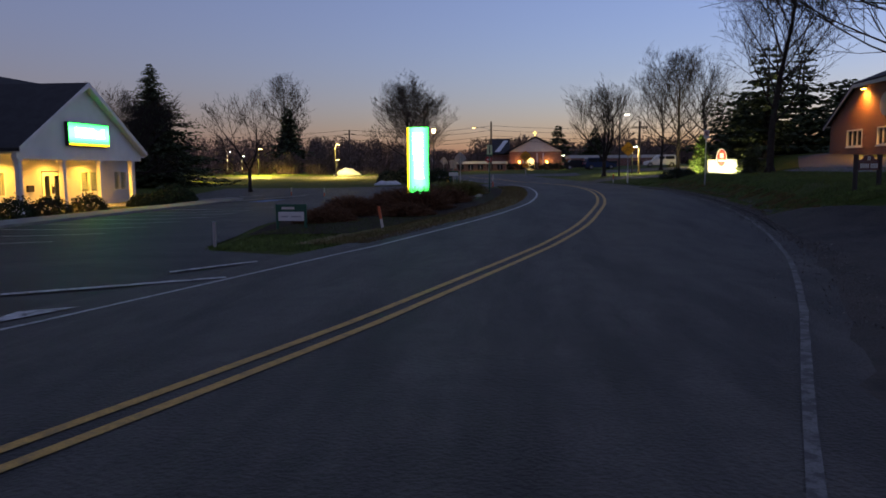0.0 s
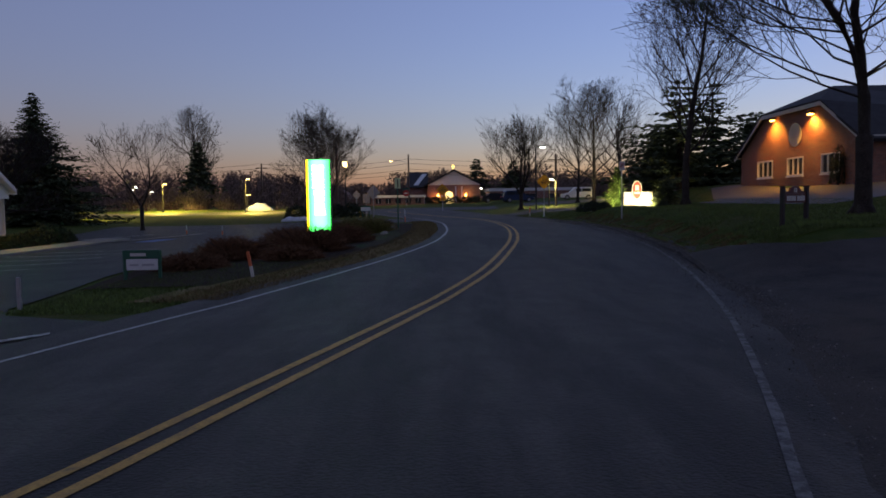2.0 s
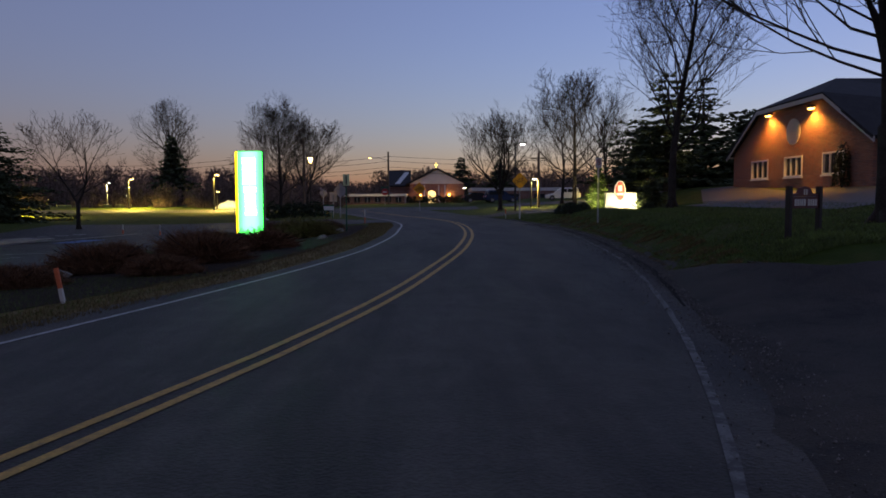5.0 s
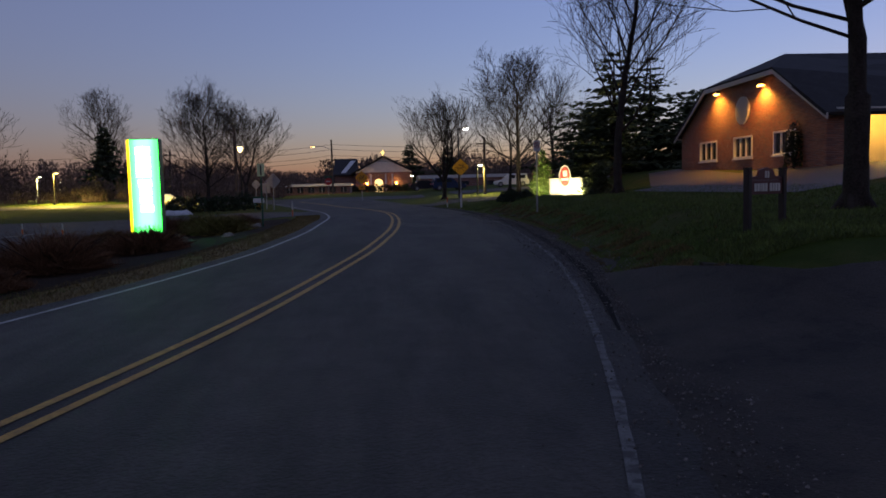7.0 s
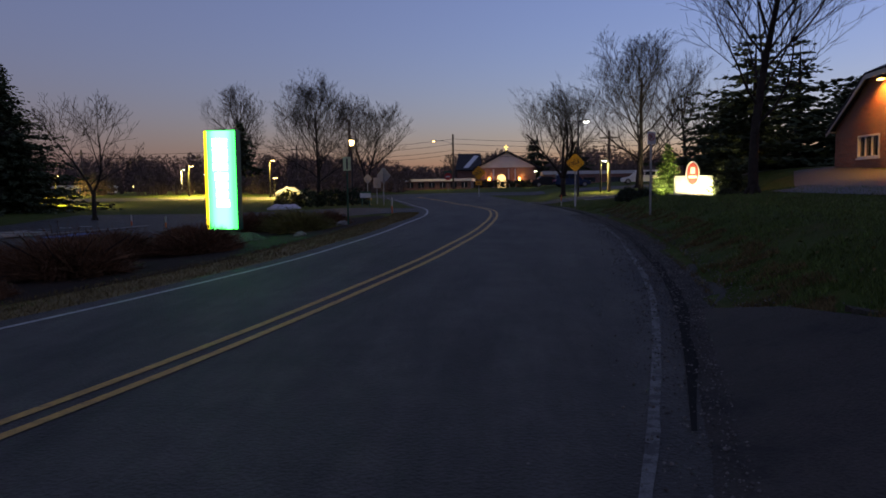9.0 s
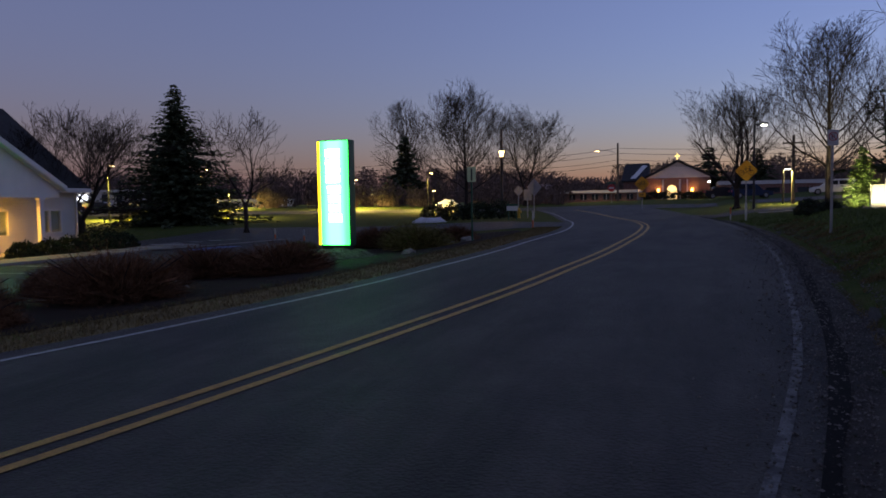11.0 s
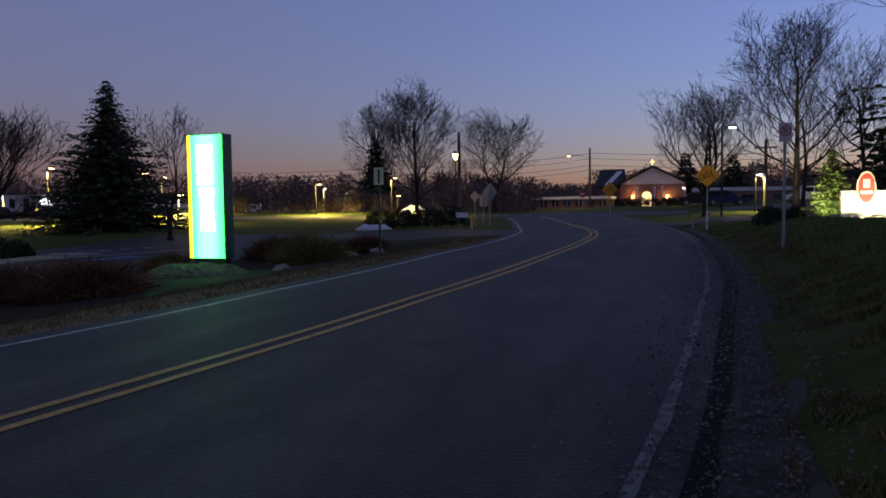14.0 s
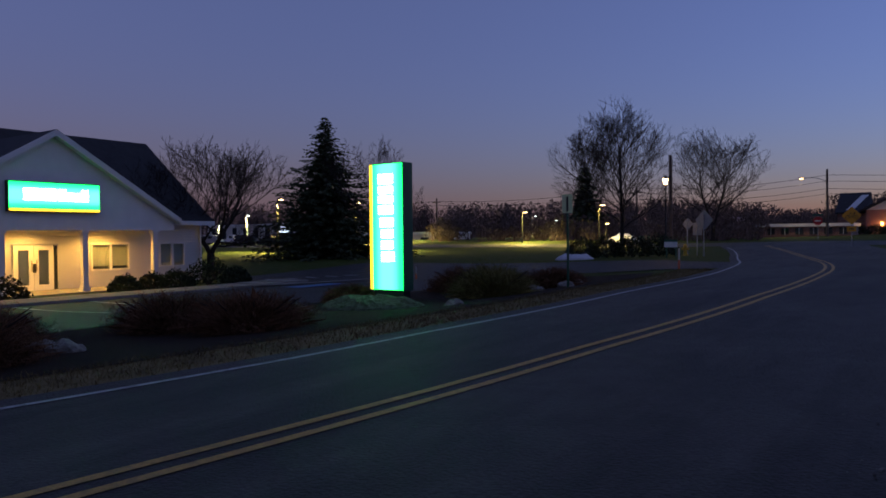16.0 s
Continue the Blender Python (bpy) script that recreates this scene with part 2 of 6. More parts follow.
def prism(bm, outline, d0, d1, axis):
    """An outline (pairs) pushed from d0 to d1 along an axis: 'x' (pairs y, z), 'y' (pairs x, z) or 'z' (pairs x, y)."""
    def at(p, d):
        return {"x": (d, p[0], p[1]), "y": (p[0], d, p[1]), "z": (p[0], p[1], d)}[axis]
    a, b = [bm.verts.new(at(p, d0)) for p in outline], [bm.verts.new(at(p, d1)) for p in outline]
    bm.faces.new(a[::-1]), bm.faces.new(b)
    for i in range(len(a)):
        j = (i + 1) % len(a)
        bm.faces.new((a[i], a[j], b[j], b[i]))
    bmesh.ops.recalc_face_normals(bm, faces=bm.faces[:])
    return bm


def tube(bm, points, radii, sides=8):
    """A round bar through points; capped."""
    rings = []
    for k, p in enumerate(points):
        p = Vector(p)
        way = (Vector(points[min(k + 1, len(points) - 1)]) - Vector(points[max(k - 1, 0)])).normalized()
        u = way.orthogonal().normalized()
        v = way.cross(u)
        r = radii[k] if isinstance(radii, (list, tuple)) else radii
        rings.append([bm.verts.new(p + r * (math.cos(6.2832 * i / sides) * u + math.sin(6.2832 * i / sides) * v)) for i in range(sides)])
    for a, b in zip(rings, rings[1:]):
        # align the rings
        off = min(range(sides), key=lambda s: (a[0].co - b[s].co).length)
        for i in range(sides):
            j = (i + 1) % sides
            bm.faces.new((a[i], a[j], b[(j + off) % sides], b[(i + off) % sides]))
    bm.faces.new(rings[0][::-1]), bm.faces.new(rings[-1])
    return bm


def holed_wall(at, edges_a, edges_z, holes, d0, d1, axis):
    """One wall in a plane with rectangular holes, d0 to d1 thick along its axis."""
    bm = bmesh.new()
    ea, ez = sorted(edges_a), sorted(edges_z)
    grid = {(i, k): bm.verts.new((d0, a, z) if axis == "x" else (a, d0, z)) for i, a in enumerate(ea) for k, z in enumerate(ez)}
    for i in range(len(ea) - 1):
        for k in range(len(ez) - 1):
            m, n = (ea[i] + ea[i + 1]) / 2, (ez[k] + ez[k + 1]) / 2
            if not any(h[0] < m < h[1] and h[2] < n < h[3] for h in holes):
                bm.faces.new((grid[i, k], grid[i + 1, k], grid[i + 1, k + 1], grid[i, k + 1]))
    for v in [v for v in bm.verts if not v.link_faces]:
        bm.verts.remove(v)
    back = bmesh.ops.extrude_face_region(bm, geom=bm.faces[:])
    way = Vector((d1 - d0, 0, 0)) if axis == "x" else Vector((0, d1 - d0, 0))
    bmesh.ops.translate(bm, verts=[v for v in back["geom"] if isinstance(v, bmesh.types.BMVert)], vec=way)
    bmesh.ops.recalc_face_normals(bm, faces=bm.faces[:])
    return bm


def ball(bm, place, r, squash=1.0, seg=12):
    bmesh.ops.create_uvsphere(bm, u_segments=seg, v_segments=seg // 2 + 2, radius=r, matrix=Matrix.Translation(place) @ Matrix.Diagonal((1, 1, squash, 1)))
    return bm


# ---- the lie of the land ----
def sm(a, b, v):
    t = min(1.0, max(0.0, (v - a) / (b - a)))
    return t * t * (3 - 2 * t)


def along(y, pts):
    """x of a bent line at y, straight on past its ends."""
    k = 0
    while k < len(pts) - 2 and y > pts[k + 1][0]:
        k += 1
    (a, b), (c, d) = pts[k], pts[k + 1]
    return b + (d - b) * (y - a) / (c - a)


RIGHT = [(-2.0, 3.3), (5.5, 5.95), (10.0, 7.55), (15.0, 9.08), (20.0, 10.2), (25.0, 11.03), (30.0, 11.46), (36.0, 11.8), (42.0, 11.82), (48.0, 11.75), (54.0, 11.5), (60.0, 11.05), (66.0, 10.4), (74.0, 9.3), (84.0, 7.6), (96.0, 5.2)]
LEFT = [(-2.0, -4.25), (7.0, -1.6), (11.0, -0.42), (15.0, 0.72), (20.0, 2.24), (25.0, 3.57), (30.0, 4.52), (36.0, 4.93), (42.0, 4.9), (48.0, 4.72), (54.0, 4.1), (60.0, 3.15), (66.0, 1.7), (74.0, -0.1), (84.0, -2.7), (97.0, -6.4)]
YELLOW = [(-2.0, -0.75), (4.0, 1.22), (7.0, 2.13), (10.0, 2.97), (15.0, 4.34), (20.0, 5.62), (25.0, 6.54), (30.0, 7.3), (36.0, 7.82), (42.0, 8.0), (48.0, 7.95), (54.0, 7.65), (60.0, 6.85), (66.0, 5.5), (74.0, 3.5), (84.0, 0.8), (97.0, -2.9)]
RISE = [(0.0, 0.0), (8.0, -0.11), (16.0, -0.12), (24.0, 0.05), (32.0, 0.24), (40.0, 0.33), (48.0, 0.33), (60.0, 0.32), (72.0, 0.34), (84.0, 0.5), (96.0, 0.5)]


def bent(y, pts):
    """x of a smoothly curved line at y, straight on past its ends."""
    if y <= pts[1][0] or y >= pts[-2][0]:
        return along(y, pts)
    k = 1
    while y > pts[k + 1][0]:
        k += 1
    (a, p), (c, q) = pts[k], pts[k + 1]
    m = (q - pts[k - 1][1]) / (c - pts[k - 1][0])
    n = (pts[k + 2][1] - p) / (pts[k + 2][0] - a)
    h, u = c - a, (y - a) / (c - a)
    return p * (1 + 2 * u) * (1 - u) ** 2 + h * m * u * (1 - u) ** 2 + q * u * u * (3 - 2 * u) - h * n * u * u * (1 - u)


def zg(x, y):
    """Height of the ground."""
    z = 0.5 * sm(42, 66, y) + 1.0 * sm(82, 135, y)
    if -12 < y < 84:
        near = sm(-5.0, -1.0, x - along(y, LEFT)) * (1 - 0.7 * sm(1.0, 7.0, x - along(y, RIGHT)))
        rise = along(y, RISE) if y > 0 else 0.0
        z += near * (rise - 0.5 * sm(42, 66, y))
    d = x - along(min(y, 66), RIGHT) - 1.0
    if d > 0:
        lawn = 0.95 * sm(-0.6, 2.6, d) + 1.35 * sm(3, 17, d)
        drive = 1.6 * sm(0, 15, d)
        k = sm(16.5, 21.5, y)
        right = sm(19, 25, x)
        z += (drive * (1 - k) + lawn * k) * (1 - 0.6 * sm(46, 55, y) * (1 - right) - 0.62 * sm(60, 95, y) * right)
    if x < 2:
        z -= 0.5 * sm(0, 15, 2 - x) * (1 - 0.6 * sm(50, 75, y))
    return z


def sheet(name, rows, left, right, lift, mat, label, category, across=8, kind="structure", parent=None):
    """A strip laid on the ground between two edges, row by row."""
    verts, faces = [], []
    for y in rows:
        a, b = left(y), right(y)
        for i in range(across + 1):
            x = a + (b - a) * i / across
            verts.append((x, y, zg(x, y) + lift))
    n = across + 1
    for j in range(len(rows) - 1):
        for i in range(across):
            faces.append((j * n + i, j * n + i + 1, (j + 1) * n + i + 1, (j + 1) * n + i))
    me = bpy.data.meshes.new(name)
    me.from_pydata(verts, [], faces)
    ob = dress(name, me, mat, parent, smooth=True)
    return tagged(ob, label, category, kind=kind) if not parent else ob


def steps(a, b, d):
    n = max(1, round((b - a) / d))
    return [a + (b - a) * i / n for i in range(n + 1)]


xs = [-1500, -900, -500, -300, -200, -140, -100, -75, -55, -42, -34, -28, -24, -20] + steps(-17, 30, 0.5) + [33, 37, 42, 50, 62, 80, 110, 160, 250, 400, 700, 1500]
ys = [-600, -250, -120, -60, -35, -22, -15, -10] + steps(-7, 66, 0.5) + steps(68, 100, 2) + steps(104, 140, 4) + [150, 165, 190, 230, 300, 400, 600, 1000, 2500]
gv = [(x, y, zg(x, y)) for y in ys for x in xs]
nx = len(xs)
gf = [(j * nx + i, j * nx + i + 1, (j + 1) * nx + i + 1, (j + 1) * nx + i) for j in range(len(ys) - 1) for i in range(nx - 1)]
gme = bpy.data.meshes.new("ground")
gme.from_pydata(gv, [], gf)
tagged(dress("ground", gme, M_GRASS, smooth=True), "winter lawn and open ground, green and straw-coloured", "ground", kind="structure")

ROAD_ROWS = steps(-14, 97, 0.4)
tagged(sheet("road", ROAD_ROWS, lambda y: bent(y, LEFT) - 0.45 - 0.5 * sm(24, 17, y), lambda y: bent(y, RIGHT) + 0.35 + sm(20, 14, y) * (0.12 + 0.3 * noise.noise((y * 0.55, 1, 0)) + 0.14 * noise.noise((y * 2.1, 7, 0))), 0.035, M_ASPHALT, "dark asphalt two-lane road bending past the lots", "road", 16), kind="structure")


def line(name, pts, off, width, mat, label, y0, y1, wob=0.0):
    def mid(y):
        return bent(y, pts) + off
    return sheet(name, steps(y0, y1, 0.5), lambda y: mid(y) - width / 2, lambda y: mid(y) + width / 2 + wob * noise.noise((y * 1.3, off, 0)), 0.042, mat, label, "road marking", 1)


line("centre_line_left", YELLOW, -0.14, 0.11, M_YELLOW, "yellow centre line of a double pair on the road", -14, 94)
line("centre_line_right", YELLOW, 0.14, 0.11, M_YELLOW, "yellow centre line of a double pair on the road", -14, 94)
line("edge_line_left", LEFT, 0.0, 0.095, M_WHITE_LINE, "white edge line along the bend of the road", -14, 92)
line("edge_line_right", RIGHT, 0.0, 0.09, M_WORN_LINE, "worn white edge line beside the gravel shoulder", 2.5, 74, 0.03)
# tar-filled seam and gravel shoulder beyond the right edge line
sheet("shoulder", steps(15.5, 62, 0.75), lambda y: bent(y, RIGHT) + 0.3, lambda y: bent(y, RIGHT) + 0.32 + (0.6 + 0.35 * noise.noise((y * 0.5, 3, 0)) + 0.3 * sm(24, 18, y)) * sm(15.5, 21, y), 0.028, M_GRAVEL, "gravel shoulder between the road and the lawn", "shoulder", 4)
sheet("road_seam", steps(19, 70, 0.6), lambda y: bent(y, RIGHT) + 0.26, lambda y: bent(y, RIGHT) + 0.27 + (0.15 + 0.09 * noise.noise((y * 0.7, 9, 0)) + 0.1 * sm(28, 40, y)) * sm(17, 24, y), 0.05, M_TAR, "dark tar patch along the edge of the road", "road", 2)


def lawn_edge(x):
    """y of the lawn's kerb beside the side drive."""
    return 24.0 - 4.7 * sm(11.5, 13.0, x) + 0.0 * max(0, x - 15) + 3.4 * sm(16, 34, x)


def drive_strip():
    verts, faces, cols = [], [], steps(0, 1, 1 / 80)
    rows = steps(-16, 22, 0.5)
    for y in rows:
        a = bent(y, RIGHT) + 0.3
        for u in cols:
            x = a + u * (46 - a)
            top = lawn_edge(x)
            yy = -16 + (y + 16) / 38 * (top + 16)
            xx = max(x, bent(yy, RIGHT) + 0.3)
            verts.append((xx - 0.3, yy, zg(xx, yy) + 0.03 + 0.04 * sm(0.4, 2.6, xx - bent(yy, RIGHT))))
    n = len(cols)
    for j in range(len(rows) - 1):
        for i in range(n - 1):
            faces.append((j * n + i, j * n + i + 1, (j + 1) * n + i + 1, (j + 1) * n + i))
    me = bpy.data.meshes.new("side_drive")
    me.from_pydata(verts, [], faces)
    return dress("side_drive", me, M_OLD_ASPHALT, smooth=True)


tagged(drive_strip(), "cracked worn asphalt side drive with loose grit", "driveway", kind="structure")

# weathered cracks across the side drive
ck = random.Random(31)
cv_, cf_ = [], []
for k in range(16):
    y = ck.uniform(1, 19)
    x = bent(y, RIGHT) + ck.uniform(0.9, 8)
    a, w = ck.uniform(0, 3.14), ck.uniform(0.008, 0.022)
    for i in range(ck.randint(6, 16)):
        n = len(cv_)
        sx, sy = -math.sin(a) * w, math.cos(a) * w
        for s in (-1, 1):
            cv_.append((x + s * sx, y + s * sy, zg(x, y) + 0.076))
        if i:
            cf_.append((n - 2, n - 1, n + 1, n))
        a += ck.gauss(0, 0.45)
        x, y = x + 0.25 * math.cos(a), y + 0.25 * math.sin(a)
        if x < bent(y, RIGHT) + 0.9 or y > lawn_edge(x) - 0.3:
            break
cme = bpy.data.meshes.new("drive_cracks")
cme.from_pydata(cv_, [], cf_)
tagged(dress("drive_cracks", cme, M_TAR), "dark weathered cracks in the side drive", "cracks", kind="stuff")

# kerb of the lawn along the drive
kb = bmesh.new()
kx = steps(12.3, 46, 0.5)
prev = None
for x in kx:
    y = lawn_edge(x)
    z = zg(x, y)
    row = [kb.verts.new(p) for p in ((x, y - 0.1, z - 0.1), (x, y - 0.08, z + 0.06), (x, y + 0.06, z + 0.07), (x, y + 0.08, z - 0.1))]
    if prev:
        for a in range(3):
            kb.faces.new((prev[a], prev[a + 1], row[a + 1], row[a]))
    prev = row
tagged(part("kerb", kb, M_OLD_ASPHALT), "low weathered kerb between lawn and side drive", "kerb", kind="structure")

# lot of the brick building, up on the rise
sheet("upper_lot", steps(31.5, 46, 1.0), lambda y: 19.6, lambda y: 52.0, 0.03, M_UPPER_LOT, "grey asphalt parking lot before the brick building", "parking lot", 24)
sheet("upper_lot_lane", steps(46, 58, 1.0), lambda y: 20.6 + 0.35 * (y - 46), lambda y: 25.0 + 0.2 * (y - 46), 0.03, M_UPPER_LOT, "asphalt lane running on past the brick building", "parking lot", 5)


# ---- left side: the bank's lot and the planted island ----
def lot_right(y):
    e = bent(y, LEFT) - 0.4
    k = sm(14.0, 15.6, y) * (1 - sm(50.5, 54.0, y))
    return e * (1 - k) + (-4.0 + 1.2 * sm(24, 16, y)) * k


sheet("bank_lot", steps(-14, 61, 0.75), lambda y: -14.6 - 6 * sm(46.5, 49, y), lot_right, 0.025, M_LOT, "damp dark asphalt parking lot of the bank", "parking lot", 14)
for k in range(9):
    y = 16.6 + 2.62 * k
    sheet("stall_line", [y - 0.06, y + 0.06], lambda y: -14.2, lambda y: -8.6, 0.05, M_FADED_LINE, "faded white parking stall line", "parking line", 6)
el = bmesh.new()
for pts in (((-3.16, 9.97), (-1.8, 10.7), (-0.45, 11.33)), ((-1.74, 12.1), (-1.2, 12.8), (-0.7, 13.38))):
    prev = None
    for x, y in pts:
        row = [el.verts.new((x - 0.04, y + 0.08, zg(x, y) + 0.05)), el.verts.new((x + 0.04, y - 0.08, zg(x, y) + 0.05))]
        if prev:
            el.faces.new((prev[0], prev[1], row[1], row[0]))
        prev = row
tagged(part("entry_marking", el, M_FADED_LINE), "pair of painted white lines at the lot entry", "road marking", kind="structure")
ar = bmesh.new()
ar.faces.new([ar.verts.new((x, y, zg(x, y) + 0.05)) for x, y in ((-3.2, 7.7), (-1.95, 8.35), (-2.0, 8.7), (-1.35, 8.95), (-1.75, 8.05), (-1.85, 8.2), (-3.1, 7.5))])
tagged(part("lane_arrow", ar, M_FADED_LINE), "painted white turn arrow on the lot entry", "road marking", kind="structure")

# blue access bay, striped end bay and the walk round the end of the lot
M_BLUE_PAINT = mix_material("blue_bay_paint", (0.06, 0.16, 0.4), (0.03, 0.06, 0.13), 6, 0.5, 0.7, 0.7, 60, 0.3, 0.004)
sheet("access_bay", steps(45.8, 48.2, 0.4), lambda y: -13.1 + 0.25 * (y - 46), lambda y: -11.9 + 0.25 * (y - 46), 0.05, M_BLUE_PAINT, "blue painted access bay at the end of the lot", "parking marking", 3)
for k in range(5):
    x, y = -17.3 + 0.62 * k, 49.0 + 0.85 * k
    sheet("bay_stripe", [y - 0.1, y + 0.1], lambda y: x - 0.45, lambda y: x + 0.35, 0.05, M_WHITE_LINE, "short painted white stripe in the end bay", "parking line", 2)
sheet("end_walk", steps(43.4, 52.0, 0.6), lambda y: -16.3 + 0.58 * (y - 43.4), lambda y: -15.75 + 0.57 * (y - 43.4), 0.09, M_CONCRETE, "narrow concrete walk round the end of the lot", "sidewalk", 3)

# mulch bed of the island
sheet("planting_bed", steps(18.5, 50, 0.75), lambda y: -3.7 + 1.0 * sm(24, 17, y), lambda y: bent(y, LEFT) - 1.5 - 0.7 * sm(46, 50, y) - 0.5 * sm(24, 18, y), 0.04, M_SOIL, "dark mulched planting bed round the pylon sign", "planting bed", 8)
sheet("verge", steps(16.5, 52, 0.75), lambda y: bent(y, LEFT) - 1.6 - 0.6 * sm(24, 18, y), lambda y: bent(y, LEFT) - 0.42, 0.03, M_DRY, "straw-coloured dry grass verge along the road", "verge", 4)
# walk before the bank
wk = bmesh.new()
for k in range(18):
    y = 22 + 1.5 * k
    box(wk, -16.7, y, -0.62, -14.6, y + 1.485, zg(-15, y) + 0.13, 0.012)
tagged(part("sidewalk", wk, M_CONCRETE), "pale concrete walk along the front of the bank", "sidewalk", kind="structure")
# cross street beyond the bend
sheet("cross_street", steps(95.5, 105.5, 1.0), lambda y: -160.0, lambda y: 160.0, 0.03, M_ASPHALT, "asphalt cross street beyond the bend", "road", 60)
# side street on the right, beyond the lawn
sheet("side_street", steps(66, 74, 1.0), lambda y: bent(y, RIGHT) + 0.3, lambda y: 60.0, 0.03, M_ASPHALT, "asphalt side street joining the road", "road", 30)
sheet("side_walk", steps(63.4, 64.9, 0.5), lambda y: 13.5, lambda y: 50.0, 0.05, M_CONCRETE, "pale concrete walk beside the side street", "sidewalk", 24)


# ---- pylon sign ----


def pale_mid_glow(name, axis, middle, reach):
    """Lit green acrylic with a glow painted paler towards the middle."""
    m = glow(name, (0.0, 0.75, 0.085), 6.5)
    n, l = m.node_tree.nodes, m.node_tree.links
    co, sep, dist = n.new("ShaderNodeTexCoord"), n.new("ShaderNodeSeparateXYZ"), n.new("ShaderNodeMath")
    ran, mx = n.new("ShaderNodeMapRange"), n.new("ShaderNodeMixRGB")
    l.new(co.outputs["Object"], sep.inputs[0])
    dist.operation = "SUBTRACT"
    dist.inputs[1].default_value = middle
    ab = n.new("ShaderNodeMath")
    ab.operation = "ABSOLUTE"
    l.new(sep.outputs[axis], dist.inputs[0])
    l.new(dist.outputs[0], ab.inputs[0])
    ran.interpolation_type = "SMOOTHSTEP"
    ran.inputs["From Min"].default_value, ran.inputs["From Max"].default_value = reach, reach * 0.25
    l.new(ab.outputs[0], ran.inputs["Value"])
    l.new(ran.outputs[0], mx.inputs[0])
    mx.inputs[1].default_value, mx.inputs[2].default_value = (0.0, 0.75, 0.085, 1), (0.05, 0.95, 0.2, 1)
    l.new(mx.outputs[0], n["Principled BSDF"].inputs["Emission Color"])
    return m


M_PYLON_FACE = pale_mid_glow("pale_mid_pylon_acrylic", 0, 0.03, 0.5)
M_BANK_FACE = pale_mid_glow("pale_mid_sign_acrylic", 2, 3.63, 0.5)
M_PYLON_WHITE = glow("lit_white_acrylic", (0.72, 1.0, 0.85), 9.0)
M_PYLON_YELLOW = glow("lit_yellow_acrylic", (1.0, 0.7, 0.02), 2.6)


def pylon():
    p = thing("pylon_sign", (-1.13, 38.4, zg(-1.1, 38.4)), "tall internally lit green pylon sign with a yellow edge stripe", "sign", rz=-1)
    part("cabinet", boxes((-0.57, 0.02, 0.36, 0.57, 0.44, 3.8), bevel=0.012), M_GREEN_PAINT, p, "dark green metal cabinet")
    part("base", boxes((-0.5, 0.08, -0.15, 0.5, 0.38, 0.36)), M_BLACK, p, "black base skirt")
    part("face", boxes((-0.55, -0.02, 0.39, 0.55, 0.015, 3.77)), M_PYLON_FACE, p, "glowing green acrylic face")
    part("edge_stripe", boxes((-0.553, -0.035, 0.39, -0.46, -0.024, 3.77)), M_PYLON_YELLOW, p, "glowing yellow stripe")
    bars = [(-0.25, 3.23, 0.26, 3.5), (-0.25, 2.97, 0.26, 3.17), (-0.25, 2.72, 0.26, 2.92), (-0.25, 2.42, 0.26, 2.66), (-0.2, 2.08, 0.27, 2.32), (-0.16, 1.78, 0.25, 2.01), (-0.16, 1.48, 0.25, 1.71), (-0.16, 1.15, 0.29, 1.41)]
    for a, b, c, d in bars:
        part("letter_bar", boxes((a, -0.034, b, c, -0.024, d)), M_PYLON_WHITE, p, "glowing white bar")


pylon()

# ---- bank ----
BX, BZ = -19.7, -0.5


M_BLIND = material("pale_blind", (0.66, 0.64, 0.58), 0.8, dark=0.85, scale=1.0, bump=0.1)


